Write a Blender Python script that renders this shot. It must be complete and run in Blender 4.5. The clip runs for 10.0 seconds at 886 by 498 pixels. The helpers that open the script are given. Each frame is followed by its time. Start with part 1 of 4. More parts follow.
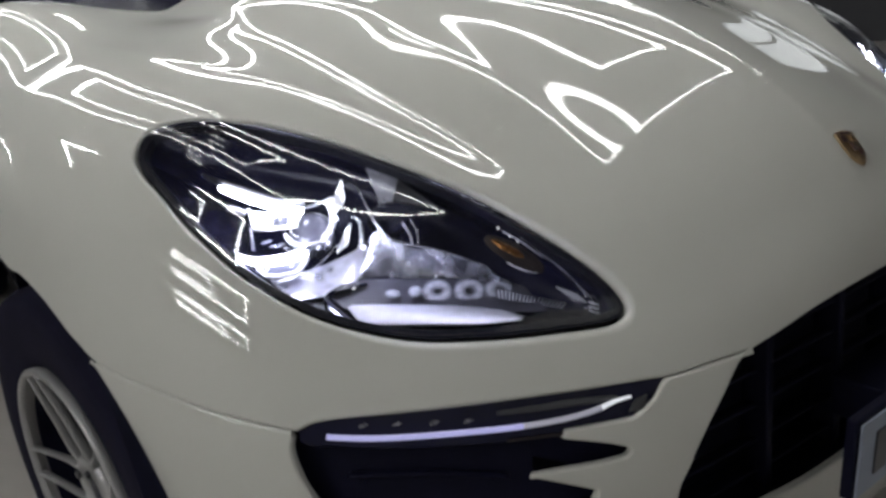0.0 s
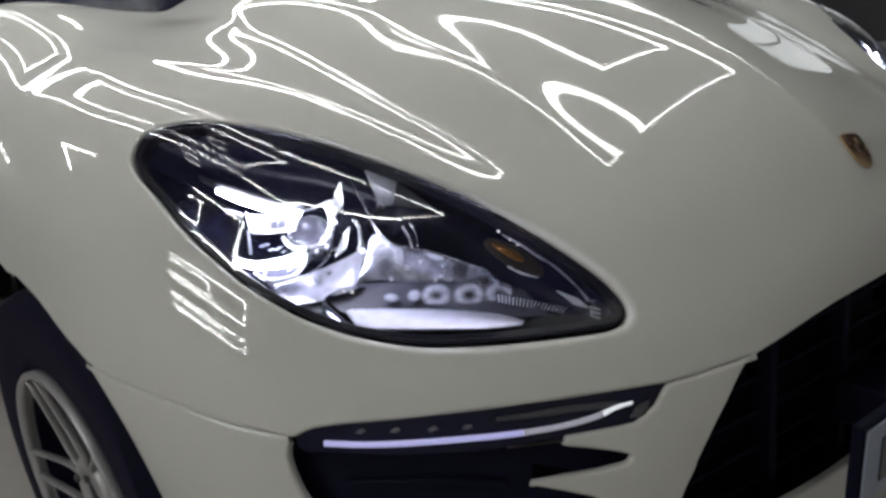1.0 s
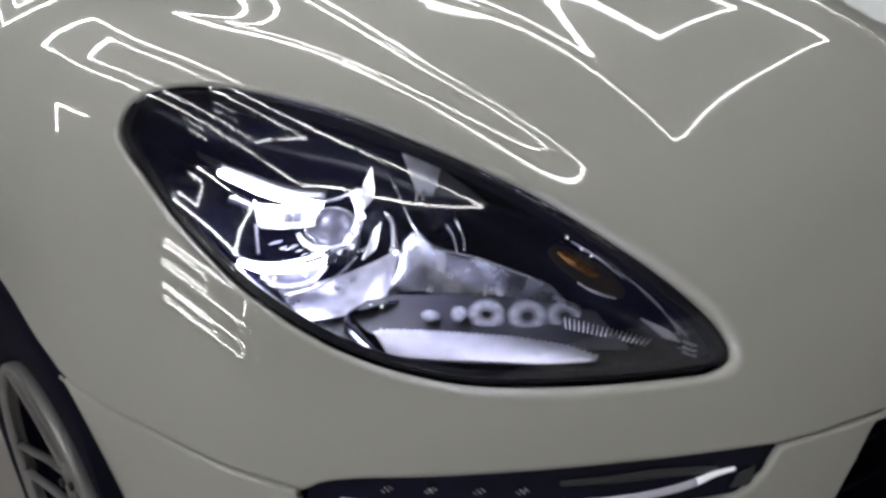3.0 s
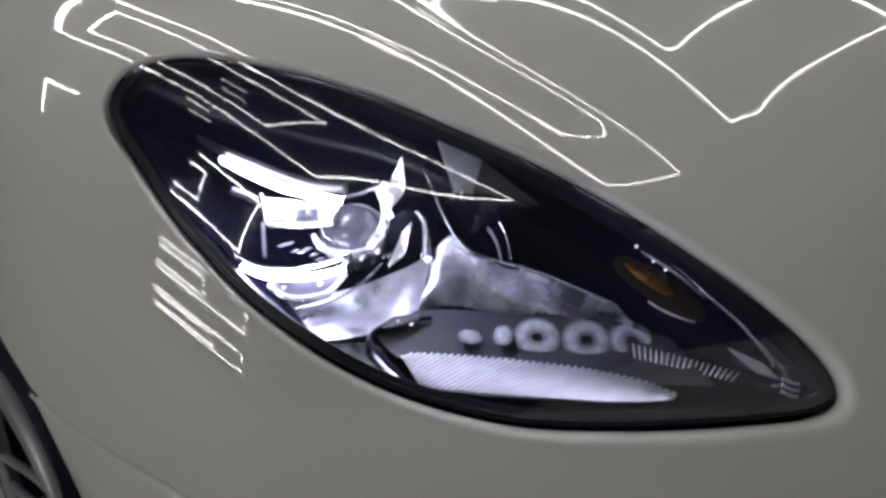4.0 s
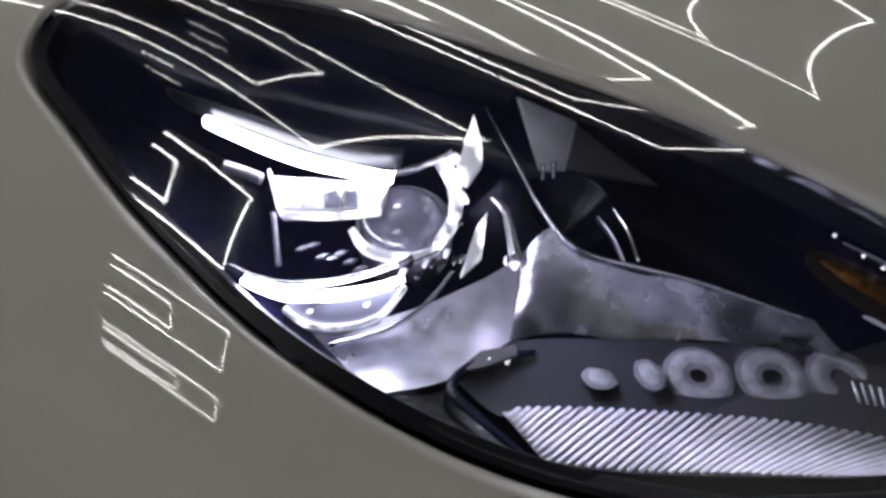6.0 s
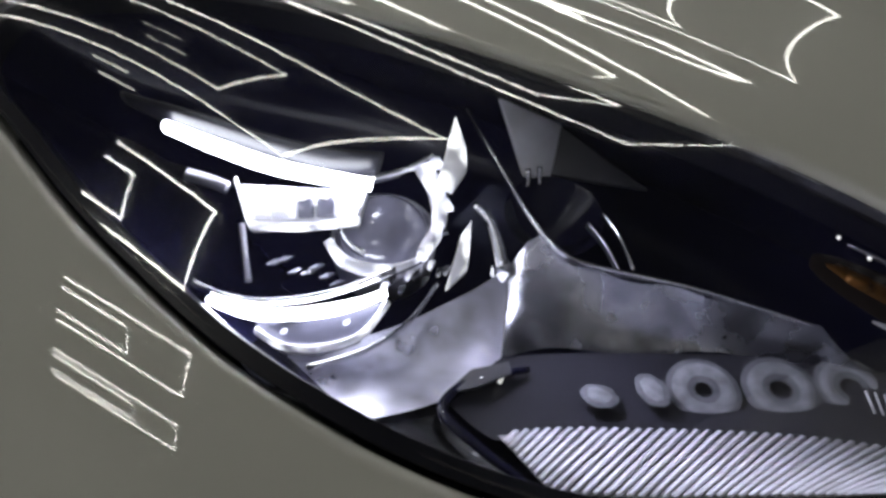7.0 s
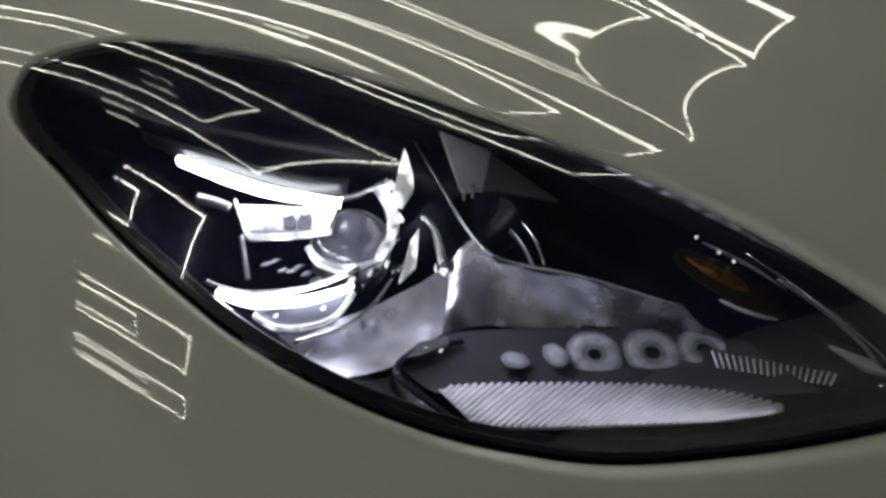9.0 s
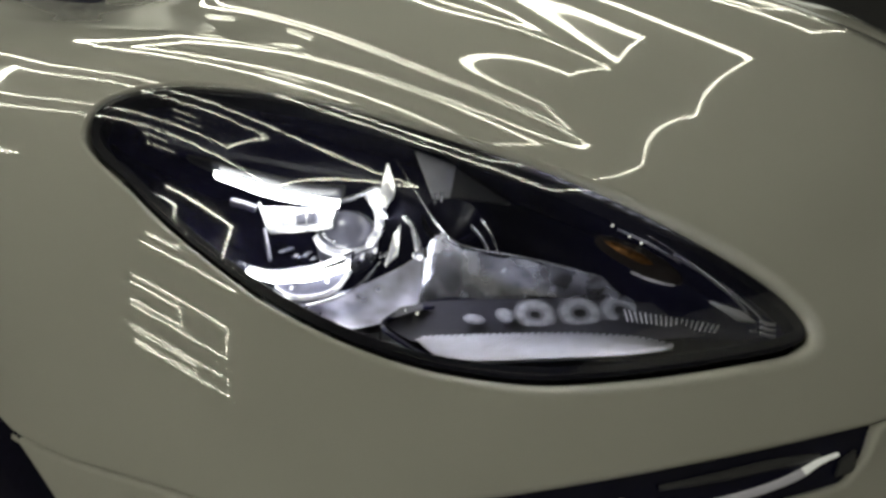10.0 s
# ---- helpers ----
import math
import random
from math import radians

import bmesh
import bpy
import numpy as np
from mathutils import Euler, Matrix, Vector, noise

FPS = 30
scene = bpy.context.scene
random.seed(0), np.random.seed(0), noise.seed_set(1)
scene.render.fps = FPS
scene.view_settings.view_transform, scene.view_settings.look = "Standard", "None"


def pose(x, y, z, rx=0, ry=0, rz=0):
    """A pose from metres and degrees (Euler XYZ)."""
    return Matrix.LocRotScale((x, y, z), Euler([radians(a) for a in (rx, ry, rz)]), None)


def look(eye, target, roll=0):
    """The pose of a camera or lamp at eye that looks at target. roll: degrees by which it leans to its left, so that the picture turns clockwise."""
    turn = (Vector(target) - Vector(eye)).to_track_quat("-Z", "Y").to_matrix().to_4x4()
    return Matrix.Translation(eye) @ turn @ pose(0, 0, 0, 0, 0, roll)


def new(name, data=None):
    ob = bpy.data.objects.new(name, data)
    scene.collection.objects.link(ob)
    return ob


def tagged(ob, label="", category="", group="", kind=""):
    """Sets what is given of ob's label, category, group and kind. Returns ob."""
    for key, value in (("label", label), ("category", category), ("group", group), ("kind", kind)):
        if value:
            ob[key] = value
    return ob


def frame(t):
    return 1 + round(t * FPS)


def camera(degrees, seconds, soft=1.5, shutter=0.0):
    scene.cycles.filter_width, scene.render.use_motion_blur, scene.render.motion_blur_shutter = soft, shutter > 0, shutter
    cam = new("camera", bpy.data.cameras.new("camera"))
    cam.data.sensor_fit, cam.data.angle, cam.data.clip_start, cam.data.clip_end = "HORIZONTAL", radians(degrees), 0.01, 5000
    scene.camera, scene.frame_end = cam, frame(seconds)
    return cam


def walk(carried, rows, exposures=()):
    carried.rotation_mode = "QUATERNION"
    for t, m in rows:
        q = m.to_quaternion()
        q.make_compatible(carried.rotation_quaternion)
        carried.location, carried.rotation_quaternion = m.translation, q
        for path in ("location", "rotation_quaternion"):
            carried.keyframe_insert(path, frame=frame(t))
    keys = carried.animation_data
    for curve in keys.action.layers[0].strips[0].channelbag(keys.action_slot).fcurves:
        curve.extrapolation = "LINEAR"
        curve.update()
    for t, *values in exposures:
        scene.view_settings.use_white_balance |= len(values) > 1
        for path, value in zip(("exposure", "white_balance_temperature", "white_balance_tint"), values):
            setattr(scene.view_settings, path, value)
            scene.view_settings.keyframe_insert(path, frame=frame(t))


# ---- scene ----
cam = camera(58.00, 10.0, soft=3.1, shutter=0.3)
PATH = [
    (0, (-1.0182, -0.413, 1.0925), (0.032, 1.1732, 0.4753), -6.89),
    (0.5, (-1.0129, -0.4127, 1.0918), (0.034, 1.1774, 0.4788), -7.01),
    (1, (-1.007, -0.4069, 1.0919), (0.0348, 1.1857, 0.4771), -6.93),
    (1.5, (-0.9936, -0.3813, 1.0884), (0.0374, 1.2119, 0.4568), -6.68),
    (2, (-0.9691, -0.3224, 1.0827), (0.0373, 1.2772, 0.4284), -6.2),
    (2.5, (-0.9385, -0.2615, 1.0729), (0.0453, 1.3412, 0.3922), -5.62),
    (2.7, (-0.9325, -0.252, 1.0757), (0.0467, 1.3504, 0.3879), -5.55),
    (4, (-0.8819, -0.1175, 1.0411), (0.0646, 1.5002, 0.343), -4.22),
    (4.5, (-0.8631, -0.0474, 0.997), (0.087, 1.5819, 0.3318), -4.67),
    (5, (-0.8672, 0.0127, 0.9741), (0.1265, 1.6283, 0.3396), -4.2),
    (5.5, (-0.8606, 0.0602, 0.9643), (0.163, 1.658, 0.3323), -4.28),
    (7, (-0.847, 0.1273, 0.9426), (0.3187, 1.6419, 0.3536), -4.55),
    (7.5, (-0.8575, 0.1093, 0.9426), (0.3008, 1.6457, 0.3968), -5.69),
    (8, (-0.8615, 0.0955, 0.9536), (0.3374, 1.5982, 0.4017), -5.56),
    (8.5, (-0.8822, 0.0789, 0.9649), (0.3433, 1.5484, 0.3829), -5.59),
    (9, (-0.9089, 0.0299, 0.9787), (0.3157, 1.4945, 0.3824), -4.92),
    (9.5, (-0.9498, -0.0297, 0.9738), (0.291, 1.4373, 0.4185), -5.95),
    (10, (-1.0041, -0.1054, 0.9775), (0.2546, 1.3711, 0.492), -6.05),
]
EXPOSURE = [(0, 1.0, 6350, 7), (2.5, 0.95, 6350, 7), (4, 0.5, 6350, 11), (5.5, 0.14, 6450, 11), (7, -0.06, 6700, 4), (7.5, -0.21, 6700, 2), (8.5, -0.1, 6800, 2), (9.4, -0.3, 7300, -3), (10, 0.2, 7500, -4)]
walk(cam, [(t, look(eye, target, roll)) for t, eye, target, roll in PATH], EXPOSURE)

# ---------------------------------------------------------------- world
world = bpy.data.worlds.new("world")
scene.world = world
world.use_nodes = True
world.node_tree.nodes["Background"].inputs[0].default_value = (0.05, 0.05, 0.055, 1)
world.node_tree.nodes["Background"].inputs[1].default_value = 0.2


# ---------------------------------------------------------------- materials
def material(name, color, rough=0.5, metal=0.0, coat=0.0, coat_rough=0.03, vary=0.08, scale=40.0, bump=0.0, emit=0.0,
             emit_color=(1, 1, 1), rough_vary=0.0, spec=0.5, facets=0.0):
    m = bpy.data.materials.new(name)
    m.use_nodes = True
    nt = m.node_tree
    b = nt.nodes["Principled BSDF"]
    b.inputs["Roughness"].default_value = rough
    b.inputs["Metallic"].default_value = metal
    b.inputs["Coat Weight"].default_value = coat
    b.inputs["Coat Roughness"].default_value = coat_rough
    b.inputs["Specular IOR Level"].default_value = spec
    b.inputs["Base Color"].default_value = (*color, 1)
    if vary or rough_vary or bump:
        tc = nt.nodes.new("ShaderNodeTexCoord")
        big = nt.nodes.new("ShaderNodeTexNoise")
        big.inputs["Scale"].default_value = scale * 0.12
        big.inputs["Detail"].default_value = 3
        fine = nt.nodes.new("ShaderNodeTexNoise")
        fine.inputs["Scale"].default_value = scale
        fine.inputs["Detail"].default_value = 5
        both = nt.nodes.new("ShaderNodeMath")
        both.operation = "ADD"
        for n in (big, fine):
            nt.links.new(tc.outputs["Object"], n.inputs["Vector"])
        nt.links.new(big.outputs["Fac"], both.inputs[0])
        nt.links.new(fine.outputs["Fac"], both.inputs[1])
        if vary:
            ramp = nt.nodes.new("ShaderNodeMapRange")
            ramp.inputs["From Min"].default_value, ramp.inputs["From Max"].default_value = 0.6, 1.4
            ramp.inputs["To Min"].default_value, ramp.inputs["To Max"].default_value = 1 - vary, 1 + vary
            nt.links.new(both.outputs[0], ramp.inputs["Value"])
            mul = nt.nodes.new("ShaderNodeVectorMath")
            mul.operation = "SCALE"
            mul.inputs[0].default_value = color
            nt.links.new(ramp.outputs[0], mul.inputs["Scale"])
            nt.links.new(mul.outputs["Vector"], b.inputs["Base Color"])
        if rough_vary:
            rr = nt.nodes.new("ShaderNodeMapRange")
            rr.inputs["From Min"].default_value, rr.inputs["From Max"].default_value = 0.6, 1.4
            rr.inputs["To Min"].default_value, rr.inputs["To Max"].default_value = max(rough - rough_vary, 0.01), rough + rough_vary
            nt.links.new(both.outputs[0], rr.inputs["Value"])
            nt.links.new(rr.outputs[0], b.inputs["Roughness"])
        if bump:
            bp = nt.nodes.new("ShaderNodeBump")
            bp.inputs["Strength"].default_value = 0.4
            bp.inputs["Distance"].default_value = bump
            nt.links.new(fine.outputs["Fac"], bp.inputs["Height"])
            nt.links.new(bp.outputs[0], b.inputs["Normal"])
    if emit:
        b.inputs["Emission Color"].default_value = (*emit_color, 1)
        b.inputs["Emission Strength"].default_value = emit
    # cells of uneven emission imitate the sparkle of facets
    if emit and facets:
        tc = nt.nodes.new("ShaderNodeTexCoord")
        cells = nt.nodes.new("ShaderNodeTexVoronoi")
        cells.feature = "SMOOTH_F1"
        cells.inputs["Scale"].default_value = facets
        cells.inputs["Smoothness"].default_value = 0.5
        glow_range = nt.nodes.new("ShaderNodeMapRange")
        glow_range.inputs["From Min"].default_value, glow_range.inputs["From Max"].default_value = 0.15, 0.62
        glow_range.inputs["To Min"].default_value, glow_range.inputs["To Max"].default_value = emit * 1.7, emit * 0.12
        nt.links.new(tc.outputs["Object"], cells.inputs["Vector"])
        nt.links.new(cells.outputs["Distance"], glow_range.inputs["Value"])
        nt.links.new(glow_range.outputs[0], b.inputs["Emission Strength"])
    return m


def clear_cover(name, ior, tint, haze=0.0):
    m = bpy.data.materials.new(name)
    m.use_nodes = True
    nt = m.node_tree
    nt.nodes.clear()
    out = nt.nodes.new("ShaderNodeOutputMaterial")
    mix = nt.nodes.new("ShaderNodeMixShader")
    see = nt.nodes.new("ShaderNodeBsdfTransparent")
    see.inputs["Color"].default_value = (*tint, 1)
    gloss = nt.nodes.new("ShaderNodeBsdfGlossy")
    gloss.inputs["Roughness"].default_value = 0.004
    fres = nt.nodes.new("ShaderNodeFresnel")
    fres.inputs["IOR"].default_value = ior
    nt.links.new(fres.outputs[0], mix.inputs[0])
    nt.links.new(see.outputs[0], mix.inputs[1])
    nt.links.new(gloss.outputs[0], mix.inputs[2])
    last = mix
    if haze:
        # thin bluish diffuse layer imitating the glare that veils the cover
        veil = nt.nodes.new("ShaderNodeBsdfDiffuse")
        veil.inputs["Color"].default_value = (0.72, 0.74, 0.95, 1)
        last = nt.nodes.new("ShaderNodeMixShader")
        last.inputs[0].default_value = haze
        nt.links.new(mix.outputs[0], last.inputs[1])
        nt.links.new(veil.outputs[0], last.inputs[2])
    nt.links.new(last.outputs[0], out.inputs["Surface"])
    return m


PAINT = material("paint_chalk", (0.53, 0.525, 0.495), 0.65, spec=0.12, coat=1.0, coat_rough=0.02, vary=0.015, scale=9.0)
SEAL = material("black_seal", (0.004, 0.004, 0.010), 0.35, spec=0.25, vary=0.2, scale=60)
GLOSS_BLACK = material("gloss_black", (0.007, 0.007, 0.022), 0.2, spec=0.2, vary=0.2, scale=50, rough_vary=0.05)
MATT_BLACK = material("matt_black_plastic", (0.004, 0.004, 0.015), 0.65, spec=0.12, vary=0.25, scale=90, bump=0.0006)
DARK_GREY = material("dark_grey_plastic", (0.05, 0.05, 0.058), 0.4, vary=0.15, scale=70)
CHROME = material("chrome", (0.82, 0.82, 0.86), 0.13, metal=1.0, vary=0.04, scale=80, rough_vary=0.06)
SATIN = material("satin_silver", (0.52, 0.52, 0.60), 0.33, metal=1.0, vary=0.12, scale=45, rough_vary=0.1)
FROST = material("frosted_reflector", (0.62, 0.62, 0.68), 0.36, metal=0.75, vary=0.1, scale=120, rough_vary=0.1)
LED = material("led_white", (0.9, 0.9, 0.95), 0.3, vary=0, emit=20.0, emit_color=(0.86, 0.88, 1.0))
# emission for lamp strips, and for the shine of reflectors beside them
SOFT_GLOW = material("led_soft", (0.8, 0.8, 0.9), 0.25, vary=0.0, emit=1.2, emit_color=(0.84, 0.86, 1.0), facets=110)
LED_BLUE = material("led_bar_cool", (0.5, 0.5, 0.6), 0.3, vary=0, emit=0.27, emit_color=(0.42, 0.39, 0.86))
AMBER = material("amber_reflector", (0.19, 0.085, 0.022), 0.3, metal=0.85, vary=0.95, scale=190, bump=0.003)
LED_PALE = material("led_bar_pale", (0.5, 0.5, 0.55), 0.25, vary=0, emit=0.10, emit_color=(0.60, 0.56, 0.78))
LED_TIP = material("led_bar_tip", (0.7, 0.7, 0.72), 0.25, vary=0, emit=0.30, emit_color=(0.86, 0.86, 0.95))
# the same, stronger; also the shine of a chrome fin
BLADE_GLOW = material("led_blade", (0.85, 0.85, 0.92), 0.2, vary=0.0, emit=1.6, emit_color=(0.9, 0.92, 1.0), facets=90)
# faint lilac emission stands in for LED light inside the glass
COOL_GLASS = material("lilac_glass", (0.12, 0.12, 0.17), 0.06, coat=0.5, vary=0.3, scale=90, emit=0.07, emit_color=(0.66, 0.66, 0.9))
# chrome with its shine put in as emission
CHROME_GLOW = material("chrome_bright", (0.92, 0.92, 0.95), 0.3, metal=0.7, vary=0.05, scale=100, emit=0.9)
FROST_DIM = material("frosted_dim", (0.40, 0.40, 0.44), 0.35, metal=0.3, vary=0.25, scale=70)
SHARD = material("frosted_shard", (0.62, 0.62, 0.66), 0.3, metal=0.2, vary=0.35, scale=60)
# strong blotches in these two colours stand in for soft satin reflections
FLOOR_SILVER = material("reflector_silver", (0.66, 0.66, 0.78), 0.34, metal=0.8, vary=0.6, scale=60, rough_vary=0.18)
SLOPE = material("reflector_smoked", (0.36, 0.365, 0.40), 0.24, metal=0.95, vary=0.95, scale=45, rough_vary=0.12)
BRONZE = material("marker_smoked", (0.016, 0.010, 0.009), 0.4, metal=0.1, vary=0.5, scale=120)
SHELF = material("shelf_dark", (0.018, 0.018, 0.025), 0.35, spec=0.35, vary=0.3, scale=40, rough_vary=0.1)
# two greys for the ring-shaped reflections laid on the shelf
RING_REFLECTION_DIM = material("ring_edge", (0.11, 0.115, 0.135), 0.6, spec=0.2, vary=0.4, scale=150)
RING_REFLECTION = material("ring_pale", (0.2, 0.205, 0.235), 0.6, spec=0.2, vary=0.5, scale=150)
RIB = material("rib_white", (0.66, 0.66, 0.75), 0.4, vary=0.3, scale=90)
TYRE = material("tyre_rubber", (0.008, 0.0075, 0.020), 0.8, spec=0.1, vary=0.25, scale=120, bump=0.001)
ALLOY = material("wheel_alloy", (0.36, 0.355, 0.36), 0.38, metal=0.5, vary=0.08, scale=60)
FLOOR = material("floor_resin", (0.40, 0.375, 0.355), 0.35, vary=0.12, scale=14, bump=0.0004, rough_vary=0.1)
WALL = material("wall_paint", (0.80, 0.795, 0.775), 0.8, vary=0.08, scale=6)
WALL_GREY = material("wall_paint_grey", (0.55, 0.545, 0.53), 0.8, vary=0.08, scale=6)
WALL_DARK = material("wall_paint_dark", (0.035, 0.035, 0.04), 0.7, vary=0.15, scale=5)
CEIL = material("ceiling_dark", (0.045, 0.045, 0.05), 0.8, vary=0.1, scale=6)
DAYLIGHT = material("daylight_distance", (0.8, 0.8, 0.8), 0.8, vary=0.0, emit=0.36, emit_color=(0.95, 0.97, 1.0))
STRIP_DIM = material("strip_light_dim", (0.9, 0.9, 0.9), 0.5, vary=0, emit=6.0, emit_color=(1.0, 0.985, 0.95))
STRIP = material("strip_light", (0.9, 0.9, 0.9), 0.5, vary=0, emit=12.5, emit_color=(1.0, 0.985, 0.95))
# twice as strong as STRIP, to add light on the car's west side
STRIP_WEST = material("strip_light_bright", (0.9, 0.9, 0.9), 0.5, vary=0, emit=25.0, emit_color=(1.0, 0.985, 0.95))
PLATE = material("plate_pale_blue", (0.22, 0.25, 0.33), 0.4, vary=0.1, scale=50)
GOLD = material("crest_gold", (0.42, 0.30, 0.17), 0.28, metal=1.0, vary=0.35, scale=220)
BROWN = material("crest_dark", (0.06, 0.025, 0.018), 0.3, vary=0.3, scale=200)
COVER = clear_cover("lamp_cover", 1.85, (0.96, 0.96, 0.98), 0.006)


# ---------------------------------------------------------------- helpers of this scene
def mesh_of(bm, name, mat, smooth=True):
    me = bpy.data.meshes.new(name)
    bm.normal_update()
    bm.to_mesh(me)
    bm.free()
    me.materials.append(mat)
    if smooth:
        for p in me.polygons:
            p.use_smooth = True
    return me


def part(name, bm, mat, parent, label="", smooth=True):
    ob = new(name, mesh_of(bm, name, mat, smooth))
    ob.parent = parent
    if label:
        ob["label"] = label
    return ob


def thing(name, label, category, group="", kind=""):
    return tagged(new(name), label, category, group, kind)


def spline(pts, n=8, closed=False):
    """Catmull-Rom through the points."""
    p = [np.array(q, float) for q in pts]
    k = len(p)
    out = []
    for i in range(k if closed else k - 1):
        a, b, c, d = (p[(i + j) % k] for j in (-1, 0, 1, 2)) if closed else (p[max(i - 1, 0)], p[i], p[i + 1], p[min(i + 2, k - 1)])
        for u in range(n):
            x = u / n
            out.append(0.5 * (2 * b + (c - a) * x + (2 * a - 5 * b + 4 * c - d) * x * x + (3 * b - a - 3 * c + d) * x ** 3))
    if not closed:
        out.append(p[-1])
    return np.array(out)


def sweep(path, wide, thick, up, taper=None, sides=10, square=2.0):
    """A bar along the path: wide across (path x up), thick along up; superellipse section."""
    bm = bmesh.new()
    path = [Vector(q) for q in path]
    up = Vector(up).normalized()
    rings = []
    for i, q in enumerate(path):
        d = (path[min(i + 1, len(path) - 1)] - path[max(i - 1, 0)]).normalized()
        across = d.cross(up).normalized()
        lift = across.cross(d).normalized()
        f = taper(i / (len(path) - 1)) if taper else 1.0
        ring = []
        for k in range(sides):
            a = 2 * math.pi * k / sides
            c, s = math.cos(a), math.sin(a)
            x = math.copysign(abs(c) ** (2 / square), c) * wide / 2 * f
            y = math.copysign(abs(s) ** (2 / square), s) * thick / 2 * f
            ring.append(bm.verts.new(q + across * x + lift * y))
        rings.append(ring)
    for a, b in zip(rings, rings[1:]):
        for k in range(sides):
            bm.faces.new((a[k], a[(k + 1) % sides], b[(k + 1) % sides], b[k]))
    bm.faces.new(rings[0][::-1])
    bm.faces.new(rings[-1])
    bmesh.ops.recalc_face_normals(bm, faces=bm.faces)
    return bm


def slab(corners, thick, bevel=0.001, away=None):
    """A bevelled plate with these corners as its front; its back lies thick behind, along away."""
    bm = bmesh.new()
    c = [Vector(q) for q in corners]
    if away is None:
        away = -sum(((c[i] - c[0]).cross(c[i + 1] - c[0]) for i in range(1, len(c) - 1)), Vector()).normalized()
    away = Vector(away).normalized()
    a = [bm.verts.new(q) for q in c]
    b = [bm.verts.new(q + away * thick) for q in c]
    n = len(c)
    bm.faces.new(a)
    bm.faces.new(b[::-1])
    for i in range(n):
        bm.faces.new((a[i], b[i], b[(i + 1) % n], a[(i + 1) % n]))
    bmesh.ops.recalc_face_normals(bm, faces=bm.faces)
    if bevel:
        bmesh.ops.bevel(bm, geom=bm.edges[:], offset=bevel, segments=2, profile=0.5, affect="EDGES", clamp_overlap=True)
    return bm


def box(x0, x1, y0, y1, z0, z1, bevel=0.0):
    bm = bmesh.new()
    bmesh.ops.create_cube(bm, size=1.0)
    bmesh.ops.scale(bm, vec=(x1 - x0, y1 - y0, z1 - z0), verts=bm.verts)
    bmesh.ops.translate(bm, vec=((x0 + x1) / 2, (y0 + y1) / 2, (z0 + z1) / 2), verts=bm.verts)
    if bevel:
        bmesh.ops.bevel(bm, geom=bm.edges[:], offset=bevel, segments=2, profile=0.5, affect="EDGES")
    return bm


def lathe(profile, m, steps=48, closed=False):
    """Turns (x, r) about the x axis, then lays it by m."""
    bm = bmesh.new()
    rings = []
    for k in range(steps):
        a = 2 * math.pi * k / steps
        rings.append([bm.verts.new(m @ Vector((x, r * math.cos(a), r * math.sin(a)))) for x, r in profile])
    n = len(profile)
    for k in range(steps):
        a, b = rings[k], rings[(k + 1) % steps]
        for i in range(n if closed else n - 1):
            bm.faces.new((a[i], a[(i + 1) % n], b[(i + 1) % n], b[i]))
    bmesh.ops.remove_doubles(bm, verts=bm.verts, dist=1e-5)
    bmesh.ops.recalc_face_normals(bm, faces=bm.faces)
    return bm


# ---------------------------------------------------------------- the car's skin
# x across, y to the rear, z up; a wall round the front, a sloping top, blended, and soft swells.
SWELL_AT = np.array([(-0.75, 0.3, 0.68), (-0.6, 0.18, 0.7), (-0.44, 0.11, 0.72), (-0.28, 0.08, 0.72), (0.0, 0.1, 0.8), (-0.83, 0.47, 0.88), (-0.8, 0.6, 1.0), (-0.62, 0.46, 0.98), (-0.5, 0.27, 0.87), (-0.45, 0.14, 0.78), (-0.65, 0.27, 0.75), (-0.77, 0.36, 0.8), (-0.93, 0.62, 0.7), (-0.93, 0.62, 0.45), (0.0, 0.25, 0.92), (-0.25, 0.25, 0.9), (0.0, 0.6, 1.0), (-0.4, 0.6, 1.0), (-0.72, 0.9, 1.06), (-0.95, 0.95, 0.8), (-0.4, 1.0, 1.05), (-0.5, 0.12, 0.5), (0.0, 0.06, 0.6), (-0.86, 1.42, 1.08), (-0.5, 1.55, 1.12)])
SWELL = np.array([-0.1185, -0.01234, -0.02593, -0.01831, -0.02617, -0.02808, 0.02526, 0.00011, -0.06509, 0.05771, 0.06708, 0.07841, -0.01537, 0.02994, -0.00122, 0.00673, -0.01359, -0.00674, 0.01802, -0.00571, -0.03854, -0.02098, 0.00797, -0.07997, -0.04622])
